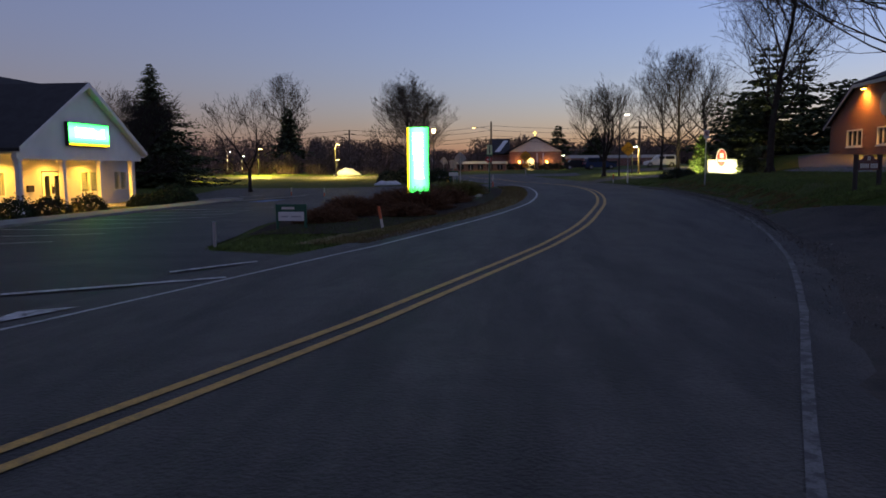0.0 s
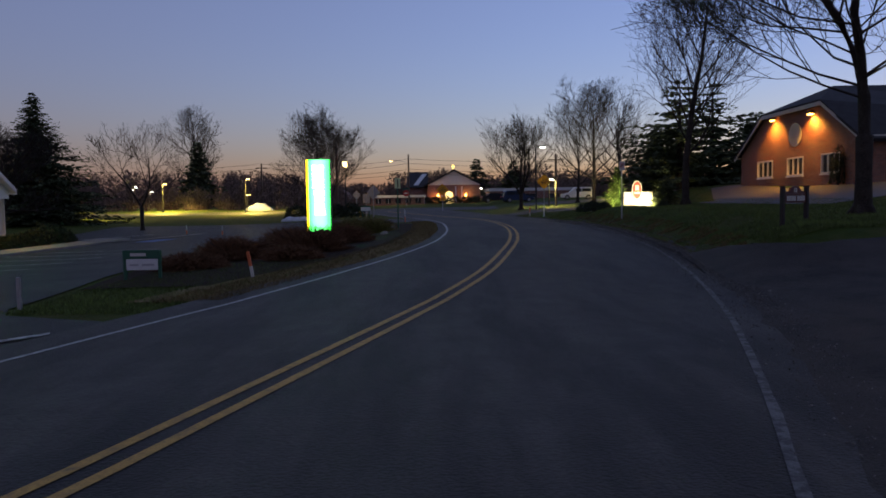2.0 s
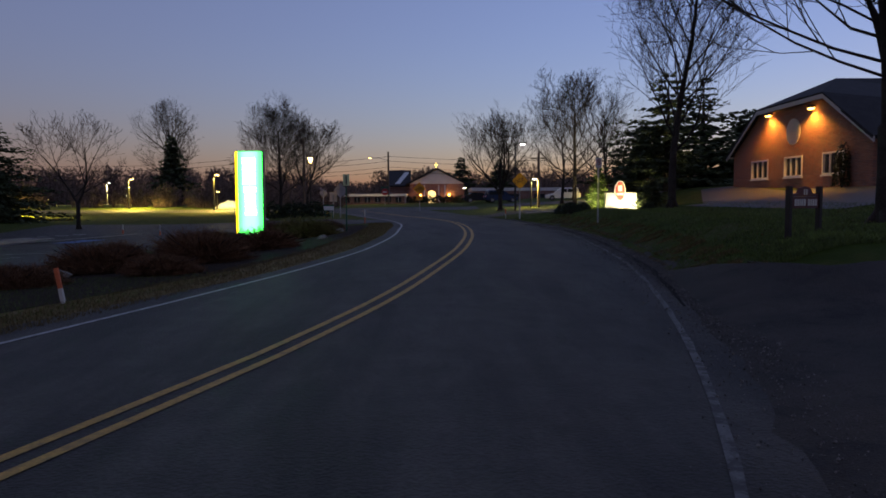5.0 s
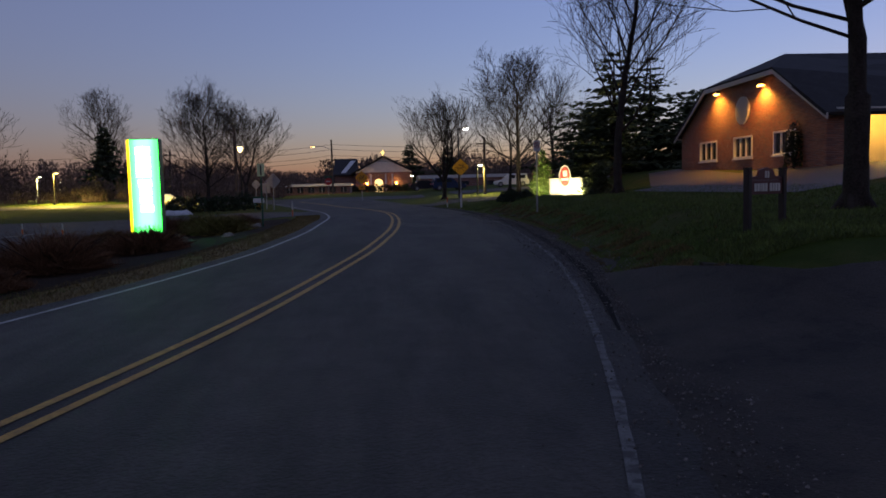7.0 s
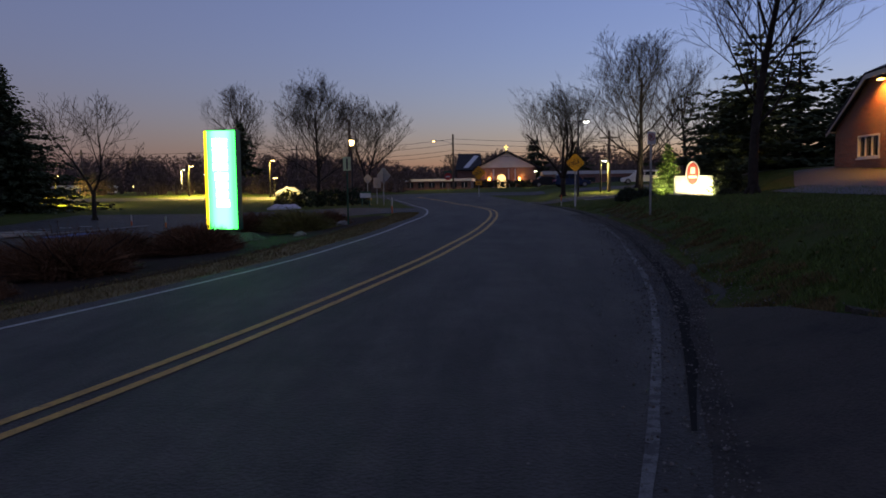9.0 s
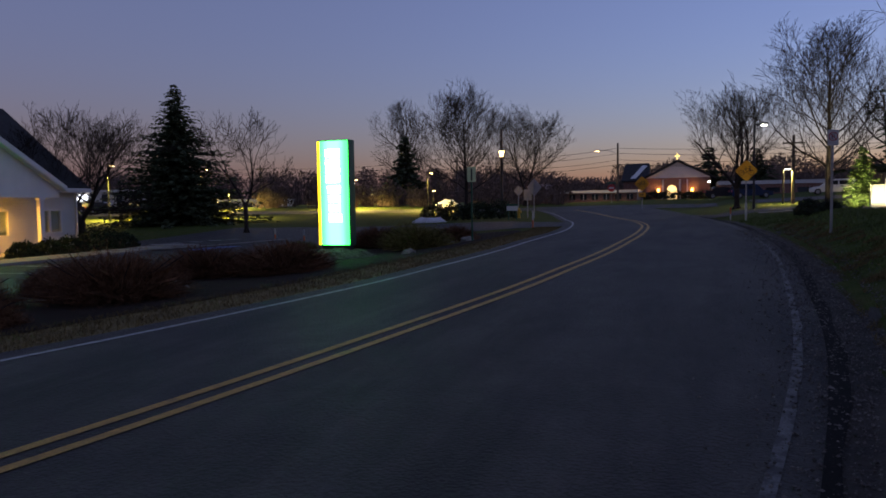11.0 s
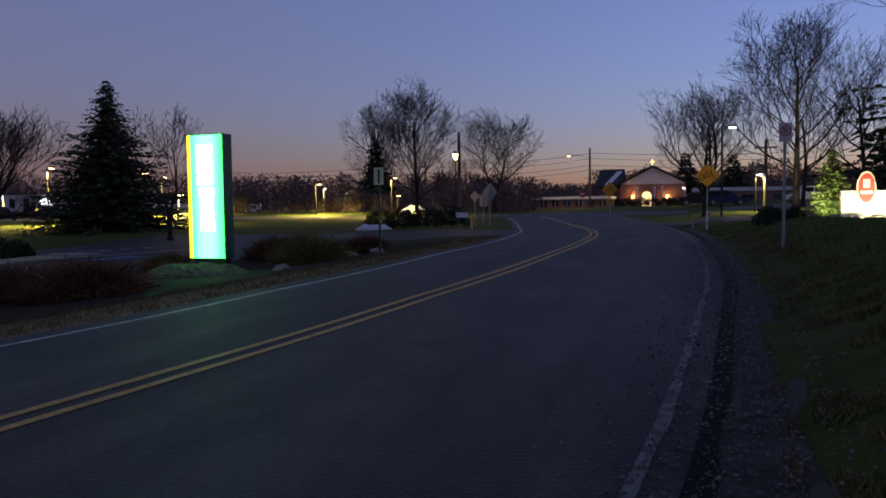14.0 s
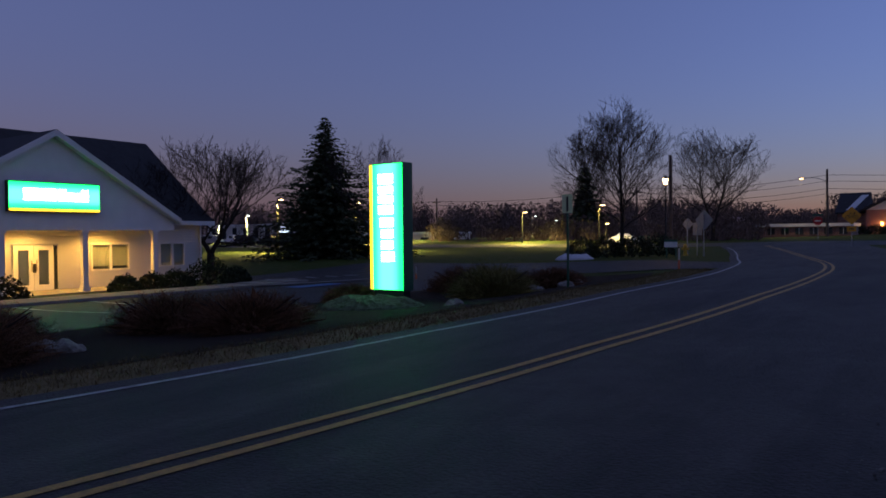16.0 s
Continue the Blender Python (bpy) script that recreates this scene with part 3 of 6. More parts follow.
def bank():
    b = thing("bank_building", (0, 0, 0), "white-sided bank with a columned gable porch and dark shingled roof", "building")
    bm = bmesh.new()
    # front wall with openings behind the porch, other walls
    xf = -22.0
    cuts = [(38.5, 40.55, BZ, 1.62), (42.1, 44.1, 0.3, 1.62), (45.75, 47.3, 0.35, 1.62), (33.6, 35.6, 0.3, 1.62), (27.5, 29.5, 0.3, 1.62)]
    part("wall", holed_wall(0, {24.0, 48.3, *[v for c in cuts for v in c[:2]]}, {BZ - 0.2, BZ, 0.3, 0.35, 1.62, 2.65}, cuts, xf, xf - 0.2, "x"), M_SIDING, b)
    box(bm, -33, 48.1, BZ - 0.2, xf - 0.2, 48.3, 2.65)
    box(bm, -33, 24.0, BZ - 0.2, xf - 0.2, 24.2, 2.65)
    box(bm, -33, 24.2, BZ - 0.2, -32.8, 48.1, 2.65)
    part("rear_wall", bm, M_SIDING, b)
    bm = bmesh.new()
    prism(bm, [(-33.0, 2.65), (-22.0, 2.65), (-27.5, 6.95)], 24.0, 48.3, "y")
    part("gable_end", bm, M_SIDING, b)
    # main roof: ridge along y
    bm = bmesh.new()
    prism(bm, [(-21.4, 2.52), (-21.4, 2.72), (-27.5, 7.4), (-33.6, 2.72), (-33.6, 2.52), (-27.5, 7.15)], 23.6, 48.75, "y")
    part("main_roof", bm, M_SHINGLE, b, "dark shingled main roof")
    # gable front over the porch
    bm = bmesh.new()
    prism(bm, [(33.42, 2.62), (44.98, 2.62), (39.2, 6.15)], BX - 0.25, BX, "x")
    part("porch_gable", bm, M_WHITE_PAINT, b, "plain pale stucco gable")
    bm = bmesh.new()
    prism(bm, [(33.2, 2.55), (33.2, 2.72), (39.2, 6.42), (45.2, 2.72), (45.2, 2.55), (39.2, 6.22)], -27.0, BX + 0.32, "x")
    part("porch_roof", bm, M_SHINGLE, b, "dark shingled porch roof")
    for s in (-1, 1):
        bm = bmesh.new()
        prism(bm, [(39.2 + s * 6.0, 2.52), (39.2 + s * 6.0, 2.75), (39.2, 6.42), (39.2, 6.15)], BX + 0.325, BX + 0.37, "x")
        part("rake_board", bm, M_WHITE_PAINT, b, "white rake board")
    for s in (-1, 1):
        bm = bmesh.new()
        prism(bm, [(39.2 + s * 5.97, 2.49), (39.2 + s * 5.97, 2.545), (39.2, 6.212), (39.2, 6.157)], BX + 0.004, BX + 0.322, "x")
        part("soffit", bm, M_WHITE_PAINT, b, "white soffit under the rake")
    part("porch_beam", boxes((BX - 0.25, 33.4, 2.2, BX + 0.02, 45.0, 2.62)), M_WHITE_PAINT, b, "white porch beam")
    part("porch_ceiling", boxes((xf + 0.02, 33.4, 2.45, BX - 0.26, 45.0, 2.55)), M_WHITE_PAINT, b)
    part("porch_floor", boxes((xf + 0.02, 33.2, BZ - 0.3, BX + 0.6, 45.2, BZ + 0.04)), M_CONCRETE, b)
    part("eave_board", boxes((-21.45, 45.25, 2.5, -21.37, 48.75, 2.72)), M_WHITE_PAINT, b)
    part("corner_board", boxes((xf - 0.1, 48.2, BZ, xf + 0.03, 48.33, 2.6)), M_WHITE_PAINT, b)
    tb = bmesh.new()
    tube(tb, [(xf + 0.1, 48.2, 2.5), (xf + 0.1, 48.2, BZ)], 0.05)
    part("downspout", tb, M_WHITE_PAINT, b, "white downspout")
    for y in (33.65, 37.1, 40.55, 44.0):
        c = part("column", boxes((BX - 0.24, y - 0.12, BZ + 0.02, BX, y + 0.12, 2.2), bevel=0.015), M_WHITE_PAINT, b, "square white porch column")
        part("plinth", boxes((BX - 0.29, y - 0.17, BZ + 0.02, BX + 0.05, y + 0.17, BZ + 0.25)), M_WHITE_PAINT, c)
        part("capital", boxes((BX - 0.28, y - 0.16, 2.08, BX + 0.04, y + 0.16, 2.2)), M_WHITE_PAINT, c)
    for y0, y1, z0, z1 in cuts[1:]:
        w = part("window_frame", boxes((xf - 0.12, y0, z0, xf + 0.03, y0 + 0.08, z1), (xf - 0.12, y1 - 0.08, z0, xf + 0.03, y1, z1), (xf - 0.12, y0 + 0.08, z0, xf + 0.03, y1 - 0.08, z0 + 0.08), (xf - 0.12, y0 + 0.08, z1 - 0.08, xf + 0.03, y1 - 0.08, z1), (xf - 0.12, (y0 + y1) / 2 - 0.06, z0 + 0.08, xf + 0.03, (y0 + y1) / 2 + 0.06, z1 - 0.08)), M_WHITE_PAINT, b, "white window frame")
        m = (y0 + y1) / 2
        part("pane", boxes((xf - 0.08, y0 + 0.08, z0 + 0.08, xf - 0.06, m - 0.06, z1 - 0.08)), M_PANE, w)
        part("pane", boxes((xf - 0.08, m + 0.06, z0 + 0.08, xf - 0.06, y1 - 0.08, z1 - 0.08)), M_PANE, w)
        part("blind", boxes((xf - 0.16, y0 + 0.08, z0 + 0.22, xf - 0.13, y1 - 0.08, z1 - 0.08)), M_BLIND, w, "lowered pale blind")
    for y0, hinge in ((38.62, 1), (39.5, -1)):
        y1 = y0 + 0.86
        d = part("door", boxes((xf - 0.09, y0, BZ + 0.05, xf - 0.03, y0 + 0.2, 1.55), (xf - 0.09, y1 - 0.2, BZ + 0.05, xf - 0.03, y1, 1.55), (xf - 0.09, y0 + 0.2, BZ + 0.05, xf - 0.03, y1 - 0.2, BZ + 0.3), (xf - 0.09, y0 + 0.2, 1.35, xf - 0.03, y1 - 0.2, 1.55)), M_WHITE_PAINT, b, "white glazed entrance door")
        part("pane", boxes((xf - 0.07, y0 + 0.2, BZ + 0.3, xf - 0.05, y1 - 0.2, 1.35)), M_PANE, d)
        hy = y1 - 0.1 if hinge > 0 else y0 + 0.1
        hb = bmesh.new()
        tube(hb, [(xf + 0.01, hy, 0.4), (xf + 0.01, hy, 0.9)], 0.015, 6)
        part("handle", hb, M_BLACK, d)
    part("lobby_floor", boxes((-27.0, 34.0, BZ - 0.2, xf - 0.22, 45.0, BZ + 0.03)), M_CONCRETE, b)
    part("lobby_wall", boxes((-27.2, 34.0, BZ, -27.0, 45.0, 2.5)), M_CREAM, b, "cream lobby wall")
    lf = bmesh.new()
    tube(lf, [(-24.4, 39.6, 2.44), (-24.4, 39.6, 2.38)], 0.3, 16)
    part("lobby_light", lf, M_LAMP_WARM, b, "warm round lobby ceiling light")
    part("sidelight", boxes((xf - 0.09, 40.4, BZ + 0.05, xf - 0.05, 40.55, 1.55)), M_GLASS, b)
    nb = part("notice_plate", boxes((xf + 0.005, 39.42, 0.35, xf + 0.03, 39.56, 0.75)), M_BLACK, b, "dark notice by the door")
    part("mailbox", boxes((xf + 0.005, 37.2, 0.5, xf + 0.12, 37.7, 0.85)), M_BLACK, b, "black wall box")
    for y in (35.4, 38.9, 42.3):
        fx = bmesh.new()
        tube(fx, [(-20.9, y, 2.449), (-20.9, y, 2.42)], 0.11, 14)
        part("downlight", fx, M_LAMP_WARM, b, "warm recessed porch downlight")


bank()
for y in (35.4, 38.9, 42.3):
    lamp("porch_light", "SPOT", (-20.9, y, 2.4), 900, (1.0, 0.5, 0.06), 0.1, (-20.7, y, -2), 155)

lamp("lobby_lamp", "POINT", (-24.4, 39.6, 2.1), 160, (1.0, 0.72, 0.35), 0.25)
bs = thing("bank_sign", (BX + 0.02, 39.2, 0), "internally lit green wall sign with a yellow lower edge", "sign")
part("cabinet", boxes((0, -1.95, 2.95, 0.2, 1.92, 4.2)), M_BLACK, bs)
part("face", boxes((0.205, -1.9, 3.1, 0.23, 1.88, 4.16)), M_BANK_FACE, bs, "glowing green acrylic face")
part("edge_stripe", boxes((0.205, -1.9, 2.98, 0.235, 1.88, 3.08)), M_PYLON_YELLOW, bs, "glowing yellow stripe")
for a, c, h in ((-1.35, -1.0, 0.5), (-0.96, -0.7, 0.5), (-0.66, -0.36, 0.5), (-0.32, 0.0, 0.5), (0.08, 0.4, 0.5), (0.45, 0.7, 0.36), (0.75, 1.02, 0.36), (1.07, 1.38, 0.5)):
    part("letter_bar", boxes((0.235, a, 3.42, 0.245, c, 3.42 + h)), M_PYLON_WHITE, bs, "glowing white bar")

# ---- brick building ----
RX, RZ = 26.5, 2.2


def brick_building():
    b = thing("brick_building", (0, 0, 0), "red brick office with a clipped gable and dark hipped roof", "building")
    cuts = [(43.55, 45.55, 2.9, 4.05), (47.6, 49.65, 2.9, 4.05), (51.65, 53.95, 2.9, 4.05)]
    y0, y1, ze = 41.2, 56.7, 4.75
    bm = holed_wall(0, {y0, y1, *[v for c in cuts for v in c[:2]]}, {RZ - 0.6, 2.9, 4.05, ze}, cuts, RX, RX + 0.3, "x")
    part("wall", bm, M_BRICK, b, "red brick gable wall")
    bm = bmesh.new()
    prism(bm, [(y0, ze), (y1, ze), (52.6, 7.0), (45.3, 7.0)], RX, RX + 0.3, "x")
    part("gable", bm, M_BRICK, b)
    part("side_wall", boxes((RX + 0.3, y1 - 0.3, RZ - 0.6, 44, y1, ze), (44, y0, RZ - 0.6, 44.3, y1, ze)), M_BRICK_X, b)
    part("porch_wall", boxes((RX + 1.5, 43.4, RZ - 0.6, 44, 43.7, ze)), M_CREAM, b, "cream porch wall")
    part("front_return", boxes((RX + 0.3, y0, RZ - 0.6, RX + 1.5, 43.4, ze)), M_BRICK_X, b)
    # roof: slopes down to both eaves, clipped at the gable end
    ro = bmesh.new()
    e = 0.5
    v = [ro.verts.new(p) for p in ((RX - 0.35, y0 - e, ze - 0.25), (RX - 0.35, 45.15, 7.08), (RX - 0.35, 52.75, 7.08), (RX - 0.35, y1 + e, ze - 0.25), (RX + 3.0, 50.0, 8.55), (44.8, 50.0, 8.55), (44.8, y0 - e, ze - 0.25), (44.8, y1 + e, ze - 0.25))]
    for q in ((0, 6, 5, 4, 1), (1, 4, 2), (2, 4, 5, 7, 3), (6, 7, 5)):
        ro.faces.new([v[i] for i in q])
    g = ro.faces[:]
    bmesh.ops.recalc_face_normals(ro, faces=g)
    bmesh.ops.solidify(ro, geom=g, thickness=0.16)
    part("roof", ro, M_SHINGLE, b, "dark shingled roof")
    for a, c in (((y0 - e, ze - 0.28), (45.15, 7.02)), ((45.15, 7.02), (52.75, 7.02)), ((52.75, 7.02), (y1 + e, ze - 0.28))):
        bm = bmesh.new()
        prism(bm, [(a[0], a[1] - 0.26), (a[0], a[1]), (c[0], c[1]), (c[0], c[1] - 0.26)], RX - 0.33, RX - 0.26, "x")
        part("fascia", bm, M_CREAM, b, "cream fascia board")
    part("soffit_left", boxes((RX - 0.3, y1, ze - 0.36, RX + 0.3, y1 + e, ze - 0.28)), M_CREAM, b)
    part("porch_ceiling", boxes((RX + 0.3, y0 - 0.3, ze - 0.12, 44, 43.4, ze - 0.04)), M_CREAM, b)
    part("porch_floor", boxes((RX + 1.5, y0, RZ - 0.5, 44, 43.4, RZ - 0.1)), M_CONCRETE, b)
    for x in (RX + 4.6, RX + 7.6, RX + 10.6):
        part("porch_post", boxes((x, y0, RZ, x + 0.22, y0 + 0.22, ze - 0.1), bevel=0.01), M_WOOD_DARK, b, "dark porch post")
    d = part("door", boxes((RX + 1.8, 43.33, RZ - 0.1, RX + 2.65, 43.39, RZ + 1.85)), M_WHITE_PAINT, b, "white door with a small pane")
    part("pane", boxes((RX + 2.03, 43.31, RZ + 0.75, RX + 2.42, 43.325, RZ + 1.55)), M_GLASS, d)
    part("porch_window", boxes((RX + 5.6, 43.33, RZ + 0.8, RX + 7.0, 43.39, RZ + 2.0)), M_GLASS, b)
    for c0, c1, z0, z1 in cuts:
        t = (c1 - c0) / 3
        w = part("window_frame", boxes((RX - 0.04, c0, z0, RX + 0.14, c0 + 0.09, z1), (RX - 0.04, c1 - 0.09, z0, RX + 0.14, c1, z1), (RX - 0.04, c0 + 0.09, z1 - 0.09, RX + 0.14, c1 - 0.09, z1), (RX - 0.04, c0 + 0.09, z0, RX + 0.14, c1 - 0.09, z0 + 0.08)), M_WHITE_PAINT, b, "white window frame")
        part("sill", boxes((RX - 0.1, c0 - 0.06, z0 - 0.08, RX + 0.02, c1 + 0.06, z0 - 0.005)), M_WHITE_PAINT, w)
        for i in range(3):
            part("pane", boxes((RX + 0.06, c0 + 0.1 + i * (t - 0.06), z0 + 0.09, RX + 0.08, c0 + (i + 1) * (t - 0.06) + 0.04, z1 - 0.1)), M_GLASS, w)
        for i in (1, 2):
            part("mullion", boxes((RX - 0.02, c0 + 0.05 + i * (t - 0.06), z0 + 0.09, RX + 0.05, c0 + 0.12 + i * (t - 0.06), z1 - 0.1)), M_WHITE_PAINT, w)
    ov = bmesh.new()
    prism(ov, [(48.65 + 0.78 * math.cos(a), 5.4 + 0.72 * math.sin(a)) for a in steps(0, 6.0, 0.25)], RX - 0.06, RX - 0.004, "x")
    o = part("oval_vent", ov, M_CREAM, b, "cream oval louvred vent")
    for z in steps(4.95, 5.9, 0.13):
        h = 0.78 * math.sqrt(max(0.02, 1 - ((z - 5.4) / 0.72) ** 2)) - 0.12
        part("slat", boxes((RX - 0.1, 48.65 - h, z, RX - 0.062, 48.65 + h, z + 0.05)), M_CREAM, o)


brick_building()
for y, z in ((51.3, 6.62), (46.4, 6.45)):
    wl_ = thing("wall_light", (RX - 0.01, y, z), "amber floodlight under the gable of the brick building", "wall light", "gable floodlights")
    part("bracket", boxes((-0.14, -0.06, 0.0, 0.0, 0.06, 0.1)), M_BLACK, wl_)
    part("housing", boxes((-0.34, -0.16, -0.02, -0.13, 0.16, 0.14), bevel=0.02), M_BLACK, wl_)
    part("lens", boxes((-0.33, -0.17, -0.1, -0.12, 0.17, -0.025)), M_LAMP_AMBER, wl_, "glowing amber lens")
    lamp("gable_flood", "SPOT", (RX - 0.4, y, z - 0.13), 560, (1.0, 0.47, 0.08), 0.1, (RX + 0.35, y, z - 3.2), 142)
for x in (RX + 3.4, RX + 9.0):
    lamp("porch_glow", "POINT", (x, 42.1, RZ + 2.25), 170, (1.0, 0.55, 0.1), 0.15)


# ---- trees and shrubs ----
def limb(verts, faces, points, radii, sides):
    """A tapered limb added to vertex and face lists."""
    base = len(verts)
    for k, p in enumerate(points):
        way = (points[min(k + 1, len(points) - 1)] - points[max(k - 1, 0)]).normalized()
        u = way.cross(Vector((0.31, 0.17, 0.93))).normalized()
        v = way.cross(u)
        for i in range(sides):
            a = 6.28318 * i / sides
            verts.append(p + radii[k] * (math.cos(a) * u + math.sin(a) * v))
    for k in range(len(points) - 1):
        for i in range(sides):
            j = (i + 1) % sides
            faces.append((base + k * sides + i, base + k * sides + j, base + (k + 1) * sides + j, base + (k + 1) * sides + i))


def bare_tree(place, height, spread, trunk, seed, label, clear=0.22, rise=0.35, counts=(11, 7, 5, 4), twig=0.007, stems=1, rz=0.0, fork=0.95, tip=0.35, thin=1.0):
    """A leafless tree: a trunk with limbs, and a crown of branches and twigs."""
    counts = (counts[0], counts[1] - 1, counts[2] - 1, counts[3] - 2)
    twig *= 0.8
    rnd = random.Random(seed)
    tv, tf, cv, cf = [], [], [], []

    def grow(p, way, length, r, level, seg):
        pts, rad, q, w = [p.copy()], [r], p.copy(), way.normalized()
        end = max(twig * 0.6, r * (0.3 if level == 0 else 0.28))
        for k in range(seg):
            bend = 0.13 if level or stems > 1 else 0.045
            w = (w + Vector((rnd.gauss(0, bend), rnd.gauss(0, bend), rnd.gauss(0, 0.07) + (0.1 if level else 0.02)))).normalized()
            q = q + w * (length / seg)
            pts.append(q.copy())
            rad.append(r + (end - r) * (k + 1) / seg)
        wood = level < 2
        limb(tv if wood else cv, tf if wood else cf, pts, rad, (9, 6, 4, 3, 3)[level])
        if level >= len(counts):
            return
        n = counts[level]
        for i in range(n):
            low = clear if level == 0 else 0.18
            u = low + (1 - low) * ((i + rnd.random()) / n) ** 0.9
            u = min(u, 0.99)
            k = min(int(u * seg), seg - 1)
            f = u * seg - k
            at = pts[k].lerp(pts[k + 1], f)
            rr = rad[k] + (rad[k + 1] - rad[k]) * f
            axis = (pts[k + 1] - pts[k]).normalized()
            turn = i * 2.4 + rnd.uniform(-0.5, 0.5)
            side = axis.orthogonal().normalized()
            side = Matrix.Rotation(turn, 3, axis) @ side
            if level == 0:
                out = side * (1.0 - 0.3 * u) + Vector((0, 0, rise + 0.5 * u))
                size = spread * (0.55 + 1.6 * u * (1 - u) * 1.3) * rnd.uniform(0.85, 1.15)
            else:
                out = side * 0.66 + axis * 0.85 + Vector((0, 0, 0.12))
                size = length * rnd.uniform(0.42, 0.72) * (1.1 - 0.45 * u)
            grow(at, out, size, max(twig, rr * rnd.uniform(0.45, 0.65) * (thin if level == 0 else 1.0)), level + 1, (6, 5, 4, 3, 2)[level + 1])

    foot = Vector((0, 0, -0.1))
    if stems > 1:
        top = Vector((0, 0, height * clear))
        limb(tv, tf, [foot, top * 0.5, top, top * 1.06], [trunk * 1.1, trunk * 0.95, trunk, trunk * 0.55], 11)
        foot, clear = top * 0.97, 0.12
    for s in range(stems):
        tilt = Vector((0, 0, 1)) if stems == 1 else Vector((tip * math.cos(6.28 * s / stems), tip * math.sin(6.28 * s / stems), 1))
        grow(foot.copy(), tilt, (height - max(0, foot.z)) * fork, trunk * (1 if stems == 1 else 0.66), 0, 8)
    # root flare
    for a in range(5):
        d = Vector((math.cos(a * 1.257 + seed), math.sin(a * 1.257 + seed), 0))
        limb(tv, tf, [Vector((0, 0, 0.45)), d * trunk * 0.9 + Vector((0, 0, 0.12)), d * trunk * 2.0 + Vector((0, 0, -0.12))], [trunk * 0.75, trunk * 0.55, trunk * 0.2], 5)
    t = thing("tree", place, label, "tree", "bare trees", rz)
    for nm, v, f, m in (("trunk", tv, tf, M_BARK), ("crown", cv, cf, M_TWIG)):
        me = bpy.data.meshes.new(nm)
        me.from_pydata(v, [], f)
        dress(nm, me, m, t, smooth=True)
    return t


def conifer(place, height, radius, seed, label, mat, clear=0.05, droop=0.25, whorls=26, ring=10, leaf=0.42, category="conifer", power=0.8, name="conifer"):
    """A needle tree: trunk, and boughs of many short sprays."""
    rnd = random.Random(seed)
    t = thing(name, place, label, category)
    bm = bmesh.new()
    tube(bm, [(0, 0, -0.1), (0, 0, height * 0.5), (0, 0, height * 0.97)], [radius * 0.06, radius * 0.035, 0.01], 7)
    part("trunk", bm, M_BARK, t)
    v, f = [], []

    def spray(p, way, size):
        side = way.cross(Vector((0, 0, 1)))
        side = side.normalized() if side.length > 0.01 else Vector((1, 0, 0))
        a = rnd.uniform(-1.25, 1.25)
        side = side * math.cos(a) + side.cross(way) * math.sin(a)
        n = len(v)
        tip = p + way * size
        w = size * rnd.uniform(0.16, 0.3)
        v.extend((p - side * w * 0.4, p + side * w * 0.4 + Vector((0, 0, w * 0.3)), p + way * size * 0.5 + side * w, tip, p + way * size * 0.55 - side * w))
        f.append((n, n + 1, n + 2, n + 3, n + 4))

    for k in range(whorls):
        u = clear + (1 - clear) * (k + rnd.uniform(-0.3, 0.3)) / whorls
        u = min(max(u, clear), 0.985)
        reach = radius * (1 - u) ** power * rnd.uniform(0.72, 1.15) + 0.05
        n = max(4, round(ring * (0.4 + 0.6 * (1 - u))))
        for i in range(n):
            a = 6.283 * (i + rnd.random()) / n
            r = reach * rnd.uniform(0.55, 1.38)
            d = Vector((math.cos(a), math.sin(a), 0))
            m = max(3, int(r / (leaf * 0.45)))
            for s in range(m):
                g = (s + 0.5) / m
                p = Vector((0, 0, height * u)) + d * r * g + Vector((0, 0, -droop * r * g * (1.4 - 0.8 * g) + rnd.gauss(0, 0.06)))
                for sgn in (-1, 0, 1):
                    w = (Matrix.Rotation(sgn * rnd.uniform(0.5, 1.1), 3, "Z") @ d + Vector((0, 0, rnd.uniform(-0.35, 0.25) - (droop if sgn == 0 else 0) * 0.5))).normalized()
                    spray(p, w, leaf * rnd.uniform(0.7, 1.3) * (0.6 + 0.5 * (1 - g)) * (0.4 + 0.6 * (1 - u) ** 0.5))
    me = bpy.data.meshes.new("crown")
    me.from_pydata(v, [], f)
    dress("crown", me, mat, t)
    return t


